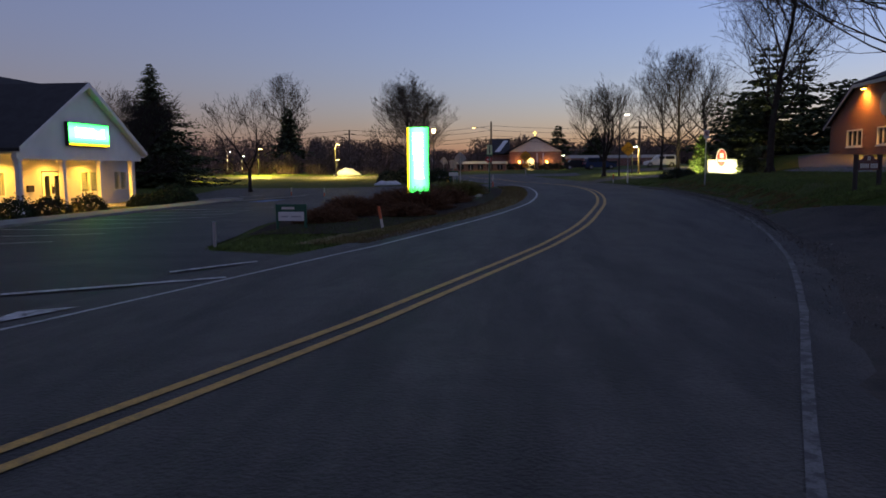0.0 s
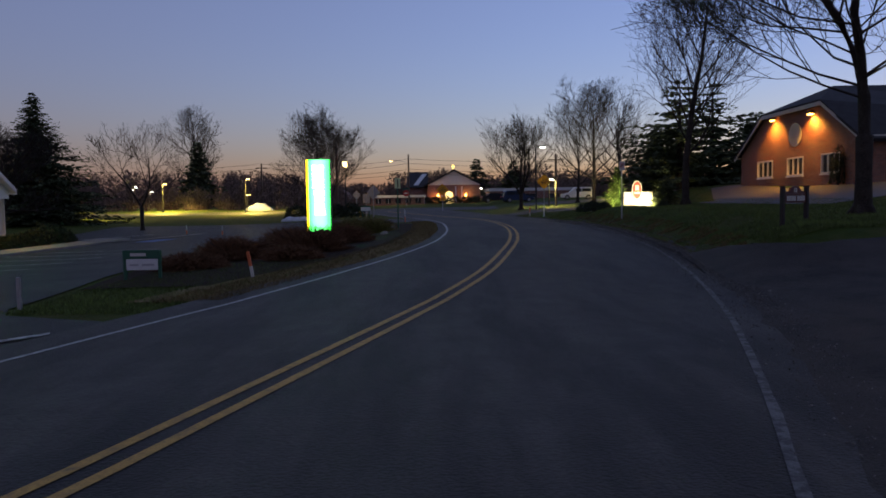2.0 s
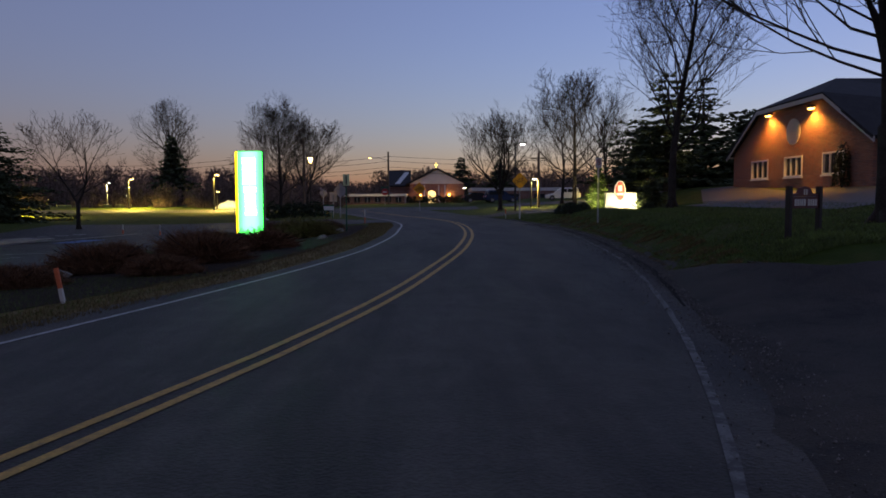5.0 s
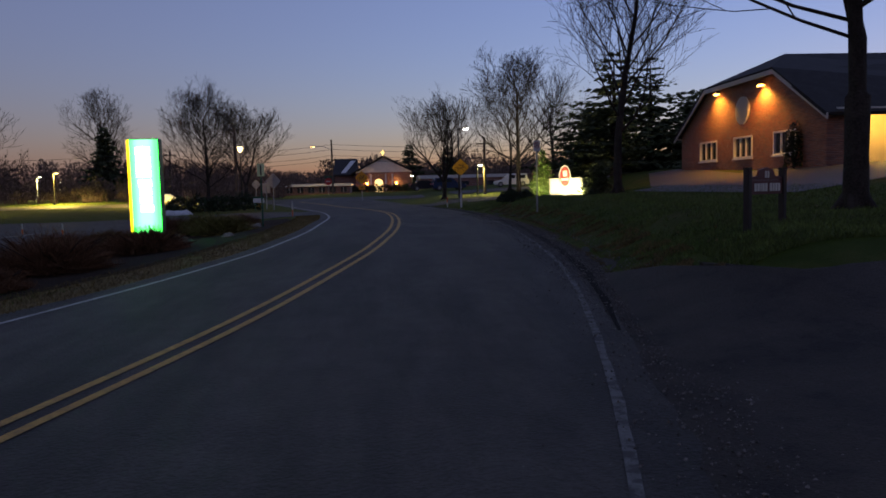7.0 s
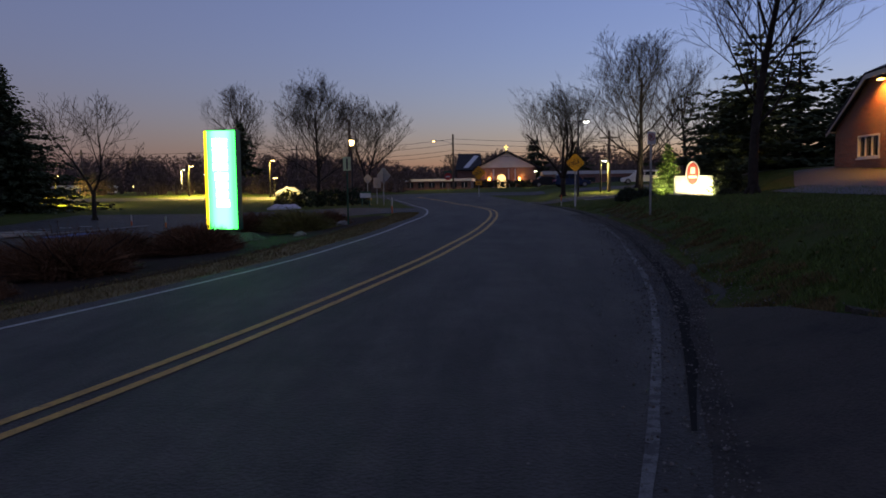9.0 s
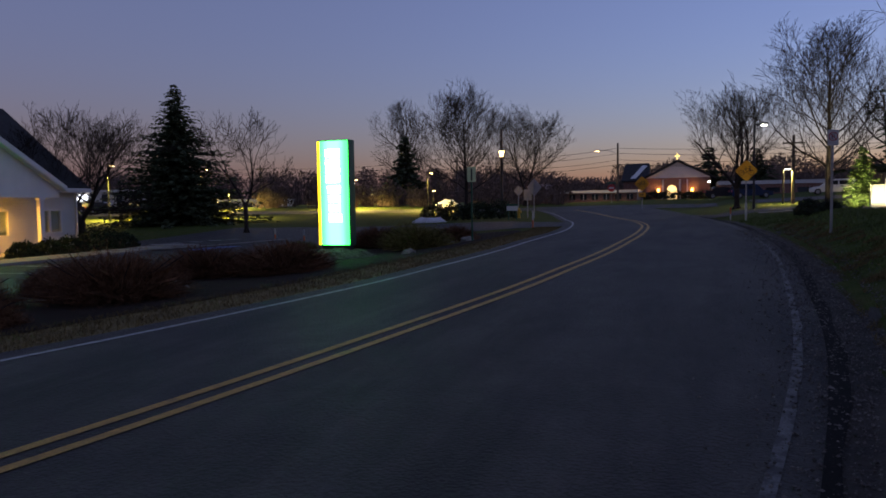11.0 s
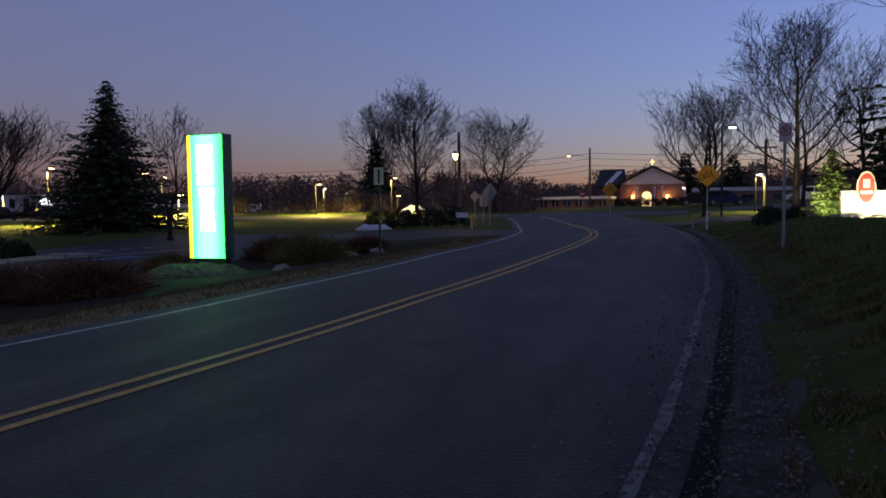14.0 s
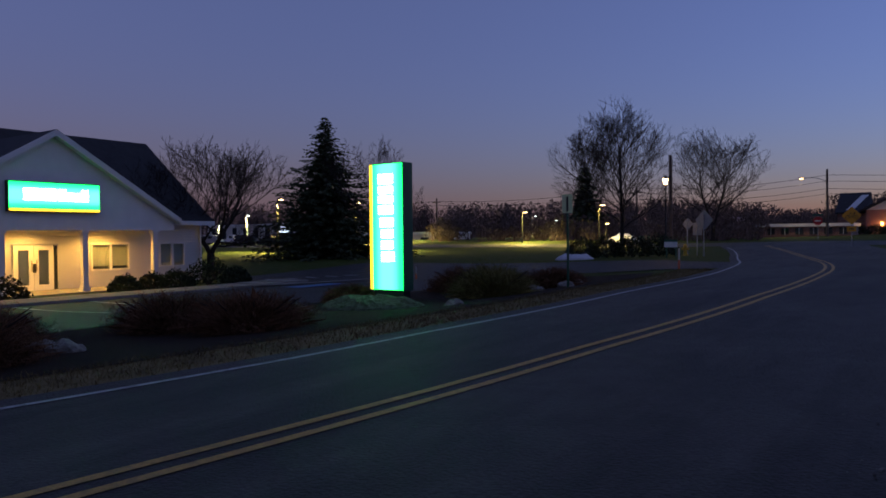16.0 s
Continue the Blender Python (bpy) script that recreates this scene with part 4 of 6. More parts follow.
def shrub(place, rx, ry, h, seed, label, mat, count=900, leaf=0.07, twiggy=False, name="shrub"):
    """A shrub: woody stems, and a crown of leaves or of upright bare twigs."""
    rnd = random.Random(seed)
    t = thing(name, place, label, "shrub")
    sv, sf, v, f = [], [], [], []
    lump = [rnd.uniform(0.85, 1.1) for _ in range(9)]
    for i in range(9):
        a = 0.7 * i
        limb(sv, sf, [Vector((0, 0, -0.05)), Vector((rx * 0.35 * math.cos(a), ry * 0.35 * math.sin(a), h * 0.4)), Vector((rx * 0.7 * math.cos(a), ry * 0.7 * math.sin(a), h * 0.75))], [0.025, 0.016, 0.006], 4)
    for i in range(count):
        a, e = rnd.uniform(0, 6.283), math.asin(rnd.uniform(0.0, 1.0))
        k = lump[int(a / 6.284 * 9)] * (rnd.uniform(0.4, 1.1) ** 0.75 if twiggy else rnd.uniform(0.55, 1.04) ** 0.6)
        p = Vector((rx * k * math.cos(a) * math.cos(e), ry * k * math.sin(a) * math.cos(e), h * (0.06 + 0.94 * k * math.sin(e)) * rnd.uniform(0.85, 1.05)))
        n = len(v)
        if twiggy:
            base = Vector((p.x * 0.35 + rnd.gauss(0, rx * 0.1), p.y * 0.35 + rnd.gauss(0, ry * 0.1), p.z * rnd.uniform(0.1, 0.5)))
            s = Vector((rnd.gauss(0, 1), rnd.gauss(0, 1), 0)).normalized() * leaf * 0.07
            mid = base.lerp(p, 0.6) + Vector((rnd.gauss(0, 0.04), rnd.gauss(0, 0.04), 0.05))
            v.extend((base - s, base + s, mid + s * 0.8, p, mid - s * 0.8))
            f.append((n, n + 1, n + 2, n + 3, n + 4))
            q = mid + Vector((rnd.gauss(0, leaf * 1.2), rnd.gauss(0, leaf * 1.2), rnd.uniform(0.3, 1.6) * leaf))
            n = len(v)
            v.extend((mid - s * 0.6, mid + s * 0.6, q))
            f.append((n, n + 1, n + 2))
            for _ in range(5):
                d = Vector((rnd.gauss(0, 1), rnd.gauss(0, 1), rnd.gauss(0, 0.8))).normalized() * leaf * rnd.uniform(0.6, 1.5)
                c = mid.lerp(p, rnd.uniform(0.2, 1.0))
                n = len(v)
                v.extend((c - s * 0.7, c + s * 0.7, c + d))
                f.append((n, n + 1, n + 2))
        else:
            u = Vector((rnd.gauss(0, 1), rnd.gauss(0, 1), rnd.gauss(0, 1))).normalized()
            w = u.orthogonal().normalized()
            s = leaf * rnd.uniform(0.6, 1.4)
            v.extend((p - u * s, p + w * s * 0.5, p + u * s, p - w * s * 0.5))
            f.append((n, n + 1, n + 2, n + 3))
    for nm, vv, ff, m in (("stem", sv, sf, M_TWIG), ("crown", v, f, mat)):
        me = bpy.data.meshes.new(nm)
        me.from_pydata(vv, [], ff)
        dress(nm, me, m, t)
    return t


def on(x, y, lift=0.0):
    return (x, y, zg(x, y) + lift)


bare_tree(on(19.0, 46.3), 12.2, 5.0, 0.22, 3, "tall leafless shade tree on the lawn by the upper lot", 0.24, 0.75, (22, 10, 7, 5), 0.0115, thin=0.65)
bare_tree(on(17.2, 25.2), 12.5, 7.2, 0.24, 12, "large leafless tree with a thick forked trunk on the lawn", 0.18, 0.25, (24, 11, 8, 6), 0.013, stems=2, rz=115, tip=0.22, thin=0.55)
bare_tree(on(16.6, 60.5), 8.0, 3.9, 0.18, 21, "leafless tree with a round crown behind the stone sign", 0.28, 0.35, (18, 10, 7, 5), 0.012, thin=0.8)
bare_tree(on(13.0, 79.0), 7.0, 3.8, 0.2, 33, "leafless vase-shaped street tree", 0.22, 0.9, (8, 9, 6, 4), 0.012, stems=4, tip=0.55)
bare_tree(on(-6.2, 69.2), 7.6, 3.4, 0.16, 41, "leafless tree with an oval crown beside the street lantern", 0.22, 0.55, (22, 11, 7, 5), 0.012, thin=0.75)
bare_tree(on(-11.5, 113.0), 9.0, 5.2, 0.26, 52, "leafless broad tree beyond the cross street", 0.2, 0.5, (14, 9, 6, 5), 0.016, stems=2)
bare_tree(on(-43.5, 152.0), 15.5, 7.2, 0.4, 61, "tall leafless tree at the back of the open ground", 0.2, 0.7, (16, 9, 7, 4), 0.025)
bare_tree(on(-17.1, 57.0), 5.8, 3.0, 0.13, 72, "slender leafless young tree at the end of the bank lot", 0.3, 0.7, (6, 8, 5, 4), 0.013, stems=2, tip=0.35)
bare_tree(on(-23.6, 50.2), 5.3, 3.6, 0.22, 85, "low spreading leafless ornamental tree beside the bank", 0.24, 0.35, (8, 9, 7, 5), 0.013, stems=3, tip=0.6)
bare_tree(on(22.0, 96.0), 9.0, 4.6, 0.2, 97, "leafless tree behind the parked cars", 0.2, 0.6, (12, 8, 6, 4), 0.014)
bare_tree(on(24.5, 84.0), 8.6, 5.0, 0.2, 99, "leafless tree behind the side street", 0.2, 0.5, (12, 9, 6, 4), 0.013)

conifer((-29.7, 66.2, zg(-29.7, 66.2)), 11.3, 6.1, 5, "dark green fir with ragged boughs beside the bank lot", M_NEEDLE, 0.04, 0.16, 52, 19, 0.5, power=0.92)
conifer((24.4, 64.0, zg(24, 64)), 9.4, 5.2, 8, "dark pine with layered boughs behind the stone sign", M_NEEDLE, 0.1, 0.02, 17, 9, 0.75, power=0.55)
conifer((29.5, 70.5, zg(29, 70)), 9.8, 5.4, 9, "dark pine with layered boughs beside the brick building", M_NEEDLE, 0.06, 0.02, 17, 9, 0.8, power=0.5)
conifer((26.5, 76.0, zg(26, 76)), 7.0, 4.8, 10, "dark bushy pine in the evergreen screen", M_NEEDLE, 0.0, 0.02, 20, 14, 0.95, power=0.45)
conifer((34.5, 73.0, zg(34, 73)), 7.5, 5.0, 14, "dark bushy pine in the evergreen screen", M_NEEDLE, 0.0, 0.02, 20, 14, 0.95, power=0.45)
conifer((-42.0, 146.0, zg(-42, 146)), 13.0, 5.0, 15, "dark narrow conifer at the back of the open ground", M_NEEDLE, 0.03, 0.2, 30, 13, 1.3)
conifer((17.6, 57.2, zg(17.6, 57)), 3.3, 0.95, 16, "young green cypress lit from below beside the stone sign", M_CYPRESS, 0.04, -0.2, 26, 12, 0.28, name="cypress")
conifer((20.4, 54.4, zg(20.4, 54.4)), 2.3, 1.1, 18, "dark upright evergreen beside the stone sign", M_NEEDLE, 0.0, -0.1, 18, 11, 0.28, power=0.5)
conifer((12.0, 150.0, zg(12, 150)), 9.0, 3.6, 19, "dark conifer behind the chapel", M_NEEDLE, 0.05, 0.2, 18, 10, 1.2)
conifer((19.5, 152.0, zg(19, 152)), 8.0, 3.6, 20, "dark conifer behind the chapel", M_NEEDLE, 0.05, 0.2, 18, 10, 1.2)

for k, (x, y, r, h, m) in enumerate(((0.4, 27.2, 1.5, 1.25, 0), (-1.6, 25.6, 1.2, 0.95, 0), (-1.2, 31.8, 1.2, 1.0, 0), (0.9, 31.9, 1.25, 1.0, 0), (-0.9, 34.2, 0.85, 0.5, 1), (1.2, 40.0, 1.3, 1.15, 1), (0.1, 42.2, 1.2, 1.15, 1), (1.2, 43.6, 1.0, 0.85, 0), (-1.6, 43.0, 1.3, 1.1, 0), (-2.6, 38.6, 0.9, 0.7, 0), (0.6, 45.6, 0.9, 0.7, 0), (-1.9, 22.6, 0.95, 0.6, 0), (-2.7, 29.0, 1.0, 0.8, 0), (0.5, 24.2, 0.9, 0.6, 0))):
    shrub(on(x, y), r * 1.15, r, h * 0.84, 200 + k, ("bare russet-twigged shrub in the mulched bed", "bare olive-brown shrub in the mulched bed")[m], (M_RUSSET, M_OLIVE)[m], 4200, 0.085, True)
for k, (y, r, h) in enumerate(((30.6, 0.95, 1.0), (33.0, 0.95, 0.95), (36.2, 1.0, 0.95), (41.2, 0.75, 0.8), (42.5, 0.75, 0.8), (43.9, 0.8, 0.85), (45.6, 1.25, 1.35), (47.3, 0.8, 0.8))):
    shrub(on(-17.9, y), r, r, h, 240 + k, "clipped dark evergreen shrub before the bank", M_SHRUB, 1500, 0.06)
for k, (x, y, r, h) in enumerate(((14.3, 49.4, 0.6, 0.7), (15.2, 50.6, 0.55, 0.6), (15.4, 57.6, 0.8, 0.8), (20.0, 55.6, 0.8, 1.2), (19.6, 52.6, 0.6, 0.6), (30.0, 40.3, 0.6, 0.6), (31.8, 40.3, 0.6, 0.6), (33.6, 40.3, 0.6, 0.6))):
    shrub(on(x, y), r, r, h, 260 + k, "rounded evergreen shrub in the planting", M_SHRUB, 900, 0.06)
shrub((26.2, 43.2, zg(26, 43)), 0.45, 0.45, 2.3, 270, "tall clipped evergreen against the brick wall", M_SHRUB, 900, 0.08)
for k in range(4):
    shrub(on(-7.6 + 1.5 * k, 66.0 + 0.4 * k), 1.2, 1.1, 1.35, 280 + k, "dense dark hedge shrub beside the lot exit", M_SHRUB, 1100, 0.09)
for k in range(7):
    shrub(on(2.0 + 1.8 * k, 132 + 0.6 * math.sin(k)), 1.3, 1.2, 1.3, 290 + k, "dark shrub in the chapel's foundation planting", M_SHRUB, 350, 0.16)


def woods(name, rows, label, seed):
    """A far belt of leafless trees: fans of thin stems with a dense foot."""
    rnd = random.Random(seed)
    v, f = [], []
    for x, y, h, w in rows:
        z = zg(x, y)
        for i in range(5):
            b = Vector((x + rnd.gauss(0, w * 0.4), y + rnd.gauss(0, w * 0.3), z - 0.5))
            tip = b + Vector((rnd.gauss(0, w * 0.2), 0, h * rnd.uniform(0.4, 0.75)))
            n = len(v)
            s = Vector((w * 0.05, 0, 0))
            v.extend((b - s, b + s, tip + s * 0.3, tip - s * 0.3))
            f.append((n, n + 1, n + 2, n + 3))
        for i in range(130):
            a, e, k = rnd.uniform(0, 6.283), rnd.uniform(-1.4, 1.5), rnd.random() ** 0.5
            c = Vector((x + w * k * math.cos(a) * math.cos(e), y + w * k * math.sin(a) * math.cos(e), z + h * (0.47 + 0.46 * k * math.sin(e))))
            d = Vector((math.cos(a) * 0.5 + rnd.gauss(0, 0.5), rnd.gauss(0, 0.3), 0.7 + rnd.gauss(0, 0.45))).normalized() * w * rnd.uniform(0.07, 0.17)
            s = Vector((d.z, 0, -d.x)) * 0.3
            n = len(v)
            v.extend((c - d, c + s, c + d, c - s))
            f.append((n, n + 1, n + 2, n + 3))
    me = bpy.data.meshes.new(name)
    me.from_pydata(v, [], f)
    return tagged(dress(name, me, M_WOODS), label, "woods", kind="stuff")


wr = random.Random(77)
far = []
for k in range(1350):
    a = radians(wr.uniform(-88, 62))
    d = wr.uniform(250, 340)
    hh = 8.3 + 5.6 * sm(-6, -16, math.degrees(a)) + 1.6 * noise.noise((math.degrees(a) * 0.06, 4, 0)) + 0.8 * noise.noise((math.degrees(a) * 0.3, 9, 0)) + wr.uniform(-0.7, 0.7)
    far.append((10 + d * math.sin(a), 20 + d * math.cos(a), max(6, hh), 4.2))
woods("far_woods", far, "far belt of leafless dusky woods on the skyline", 5)
mid = []
for k in range(170):
    a = radians(wr.uniform(-6, 40))
    d = wr.uniform(150, 190)
    mid.append((10 + d * math.sin(a), 20 + d * math.cos(a), 8.0 + 2.5 * noise.noise((math.degrees(a) * 0.25, 2, 0)) + wr.uniform(-1, 1), 3.2))
woods("near_woods", mid, "belt of dark leafless trees behind the chapel", 6)


brush = []
for k in range(60):
    x = -58 + 52 * wr.random()
    brush.append((x, 115 + 6 * wr.random() - 0.08 * (x + 30), 2.6 + 1.6 * wr.random(), 1.9))
woods("brush", brush, "thicket of leafless brown brush along the open ground", 7)


# ---- signs ----
def posts(t, *rows, mat=None, r=0.03, name="post"):
    for x, y, h in rows:
        part(name, boxes((x - r, y - r, -0.3, x + r, y + r, h), bevel=r * 0.2), mat or M_GREY_METAL, t)


def diamond(t, z, half, mat, front=-0.04, label=""):
    bm = bmesh.new()
    c = 0.06
    prism(bm, [(0 + c, z - half + c), (half - c, z - c), (half - c, z + c), (c, z + half - c), (-c, z + half - c), (-half + c, z + c), (-half + c, z - c), (-c, z - half + c)], front, front + 0.004, "y")
    return part("panel", bm, mat, t, label)


rs = thing("address_sign", on(13.48, 22.36, -0.12), "dark timber post sign with a maroon panel and pale lettering", "sign", rz=29)
SW = 0.97
posts(rs, (0, 0, 1.12), (SW, 0, 1.12), mat=M_WOOD_DARK, r=0.05)
for x in (0, SW):
    part("post_cap", boxes((x - 0.06, -0.06, 1.121, x + 0.06, 0.06, 1.16), bevel=0.012), M_WOOD_DARK, rs)
part("panel", boxes((0.05, -0.025, 0.72, SW - 0.05, 0.025, 0.95), bevel=0.008), M_MAROON, rs, "maroon lower panel")
ap = bmesh.new()
prism(ap, [(0.06, 0.955), (SW - 0.06, 0.955), (SW - 0.06, 1.0), (0.72, 1.02), (0.66, 1.12), (SW / 2, 1.16), (0.31, 1.12), (0.25, 1.02), (0.06, 1.0)], -0.022, 0.022, "y")
part("arched_panel", ap, M_MAROON, rs, "maroon arched upper panel")
for x in (0.43, 0.5):
    part("letter_bar", boxes((x, -0.032, 0.99, x + 0.04, -0.024, 1.1)), M_CREAM, rs, "pale bar")
for x, w in ((0.14, 0.06), (0.22, 0.06), (0.3, 0.03), (0.35, 0.06), (0.43, 0.06), (0.56, 0.06), (0.64, 0.05), (0.71, 0.06), (0.79, 0.06)):
    part("letter_bar", boxes((x, -0.034, 0.77, x + w, -0.027, 0.9)), M_CREAM, rs, "pale bar")

b1 = thing("bike_warning_sign", on(12.5, 58.9), "yellow diamond bicycle warning sign on a white post", "road sign", rz=2)
posts(b1, (0, 0, 3.0 - zg(12.5, 58.9) + 0.5), mat=M_GREY_METAL, r=0.03)
part("post_sleeve", boxes((-0.045, -0.045, 0.0, 0.045, 0.045, 0.95)), M_SIGN_WHITE, b1, "white post sleeve")
dz = 3.05 - zg(12.5, 58.9)
diamond(b1, dz, 0.58, M_SIGN_YELLOW, -0.045, "yellow warning panel")


def bike(t, z, s):
    """A bicycle sign figure in black."""
    bm = bmesh.new()
    for x in (-0.24 * s, 0.24 * s):
        tube(bm, [(x + 0.13 * s * math.cos(a), -0.05, z - 0.1 * s + 0.13 * s * math.sin(a)) for a in steps(0, 6.28, 0.5)], 0.018 * s, 4)
    for p, q in (((-0.24, -0.1), (-0.06, 0.12)), ((-0.06, 0.12), (0.18, 0.12)), ((0.24, -0.1), (0.16, 0.2)), ((-0.06, 0.12), (0.02, -0.1)), ((0.02, -0.1), (0.18, 0.12)), ((-0.24, -0.1), (0.02, -0.1)), ((-0.12, 0.2), (0.0, 0.2)), ((0.1, 0.22), (0.24, 0.2))):
        tube(bm, [(p[0] * s, -0.05, z + p[1] * s), (q[0] * s, -0.05, z + q[1] * s)], 0.016 * s, 4)
    part("symbol", bm, M_BLACK, t, "black bicycle symbol")


bike(b1, dz, 1.0)
b2 = thing("bike_warning_sign", on(4.95, 91.4), "yellow diamond bicycle warning sign with an arrow plate", "road sign", rz=-4)
posts(b2, (0, 0, 2.9))
diamond(b2, 2.55, 0.75, M_SIGN_YELLOW, -0.045, "yellow warning panel")
bike(b2, 2.55, 1.2)
part("arrow_plate", boxes((-0.34, -0.05, 1.25, 0.34, -0.045, 1.68)), M_SIGN_YELLOW, b2)
part("arrow_bar", boxes((-0.16, -0.056, 1.42, 0.16, -0.051, 1.5)), M_BLACK, b2)

g = thing("lane_sign", on(2.42, 42.2), "small white plate with a dark centre bar on a green post", "road sign", rz=12)
posts(g, (0, 0, 2.66 - zg(2.4, 42.2)), mat=M_GREEN_PAINT, r=0.03)
part("plate", boxes((-0.15, -0.045, 2.15, 0.15, -0.035, 2.68), bevel=0.003), M_LIME_LIT, g, "white plate coloured as lit pale lime")
part("centre_bar", boxes((-0.025, -0.05, 2.2, 0.03, -0.0455, 2.62)), M_BLACK, g)

np_ = thing("parking_sign", on(13.5, 39.2), "white no-parking plate on a weathered green channel post", "road sign", rz=12)
posts(np_, (0, 0, 2.75), mat=M_GREY_METAL, r=0.028)
part("plate", boxes((-0.14, -0.04, 2.38, 0.14, -0.034, 2.8), bevel=0.002), M_SIGN_WHITE, np_, "scuffed white plate")
rg = bmesh.new()
tube(rg, [(0.11 * math.cos(a), -0.042, 2.62 + 0.11 * math.sin(a)) for a in steps(0, 6.283, 0.4)], 0.013, 4)
tube(rg, [(-0.08, -0.042, 2.7), (0.08, -0.042, 2.54)], 0.013, 4)
part("prohibition_ring", rg, M_SIGN_RED, np_)
lp = bmesh.new()
tube(lp, [(-0.03, -0.041, 2.55), (-0.03, -0.041, 2.68), (0.03, -0.041, 2.68), (0.035, -0.041, 2.62), (-0.03, -0.041, 2.61)], 0.011, 4)
part("letter_p", lp, M_BLACK, np_)

for k, (x, y, z, h, w) in enumerate(((-1.5, 71.2, 2.65, 0.68, 0), (-3.4, 74.2, 2.45, 0.45, 0), (-2.3, 72.6, 2.1, 0.3, 1))):
    s = thing("road_sign", on(x, y), ("bare grey back of a diamond road sign on its post", "pale rectangular back of a road sign on its post")[w], "road sign", "signs seen from behind", rz=-20)
    gz = zg(x, y)
    posts(s, (0, 0, z - gz + h * 0.7))
    if w:
        part("panel", boxes((-0.36, 0.035, z - gz - 0.42, 0.36, 0.04, z - gz + 0.42)), M_SIGN_BACK, s)
    else:
        diamond(s, z - gz, h, M_SIGN_BACK, 0.035)
st = thing("stop_sign", on(-0.45, 114.0), "red stop sign with a street name blade above", "road sign")
posts(st, (0, 0, 2.5))
oc = bmesh.new()
prism(oc, [(0.5 * math.cos(a + 0.3927), 1.95 + 0.5 * math.sin(a + 0.3927)) for a in [i * 0.7854 for i in range(8)]], -0.05, -0.045, "y")
part("panel", oc, M_SIGN_RED, st)
part("letter_bar", boxes((-0.3, -0.058, 1.88, 0.3, -0.051, 2.04)), M_SIGN_WHITE, st)
part("name_blade", boxes((-0.55, -0.01, 2.52, 0.55, 0.01, 2.72)), M_GREEN_PAINT, st)

bd = thing("entry_board", on(-2.62, 20.3), "low green-framed directory board with a white panel", "sign", rz=0)
posts(bd, (0, 0, 0.62), (0.8, 0, 0.62), mat=M_GREEN_PAINT, r=0.035)
part("header", boxes((-0.04, -0.04, 0.52, 0.84, 0.04, 0.72), bevel=0.01), M_GREEN_PAINT, bd, "green header panel")
part("panel", boxes((0.035, -0.03, 0.26, 0.765, 0.03, 0.51), bevel=0.006), M_SIGN_WHITE, bd, "white panel")
for x, w in ((0.12, 0.2), (0.4, 0.28)):
    part("letter_bar", boxes((x, -0.036, 0.36, x + w, -0.031, 0.4)), M_GREY_METAL, bd)
part("letter_bar", boxes((0.14, -0.047, 0.58, 0.5, -0.041, 0.65)), M_CREAM, bd)

ws = thing("lot_sign", on(-1.55, 64.6), "low white and green sign at the lot exit", "sign", rz=-16)
posts(ws, (-0.3, 0, 0.85), (0.3, 0, 0.85), mat=M_GREEN_PAINT, r=0.03)
part("panel", boxes((-0.42, -0.045, 0.62, 0.42, -0.035, 0.92)), M_SIGN_WHITE, ws)
part("header", boxes((-0.42, -0.046, 0.925, 0.42, -0.034, 1.05)), M_GREEN_PAINT, ws)


def stake(x, y, h, top, low, label, lean=0.0):
    s = thing("stake", on(x, y), label, "marker stake")
    s.rotation_euler = (0, radians(lean), 0)
    part("shaft", boxes((-0.03, -0.03, -0.1, 0.03, 0.03, h * 0.45)), low, s)
    part("top", boxes((-0.031, -0.031, h * 0.45 + 0.001, 0.031, 0.031, h), bevel=0.006), top, s)


stake(0.42, 19.9, 0.62, M_ORANGE, M_CREAM, "leaning orange-topped wooden marker stake on the verge", -10)
stake(-2.63, 16.05, 0.56, M_GREY_METAL, M_GREY_METAL, "short grey marker stake at the island tip")
stake(2.25, 53.3, 0.85, M_CREAM, M_ORANGE, "pale and orange marker stake by the lot exit")
stake(11.9, 62.8, 0.7, M_ORANGE, M_CREAM, "orange-topped marker stake by the side street")
stake(-9.5, 51.0, 0.6, M_GREY_METAL, M_ORANGE, "thin marker stake in the bank lot")
stake(-12.5, 53.0, 0.6, M_CREAM, M_ORANGE, "thin marker stake in the bank lot")

hy = thing("fire_hydrant", on(-2.7, 71.3), "yellow fire hydrant on the grass", "hydrant")
M_HYD = material("yellow_hydrant_paint", (0.7, 0.42, 0.03), 0.5, dark=0.8)
hb = bmesh.new()
tube(hb, [(0, 0, -0.05), (0, 0, 0.04), (0, 0, 0.05), (0, 0, 0.52), (0, 0, 0.55), (0, 0, 0.66), (0, 0, 0.74)], [0.17, 0.17, 0.11, 0.11, 0.15, 0.12, 0.03], 12)
part("barrel", hb, M_HYD, hy)
for a, b in (((-0.22, 0, 0.42), (0.22, 0, 0.42)), ((0, -0.2, 0.36), (0, 0, 0.36))):
    ob_ = bmesh.new()
    tube(ob_, [a, b], 0.065, 8)
    part("outlet", ob_, M_HYD, hy)

# lit stone sign with its oval
ls = thing("stone_sign", on(17.6, 55.2), "long pale stone sign with a red oval plaque, floodlit", "sign", rz=-4)
M_PALE = material("pale_stone", (0.62, 0.6, 0.52), 0.8, dark=0.8, scale=3, fine=20, bump=0.3)
lz = 2.15 - zg(17.6, 55.2)
part("wall", boxes((0, 0, -0.2, 2.0, 0.4, lz), bevel=0.02), M_PALE, ls, "pale stone block")
M_OVAL = material("red_oval_plaque", (0.45, 0.06, 0.05), 0.5, dark=0.8)


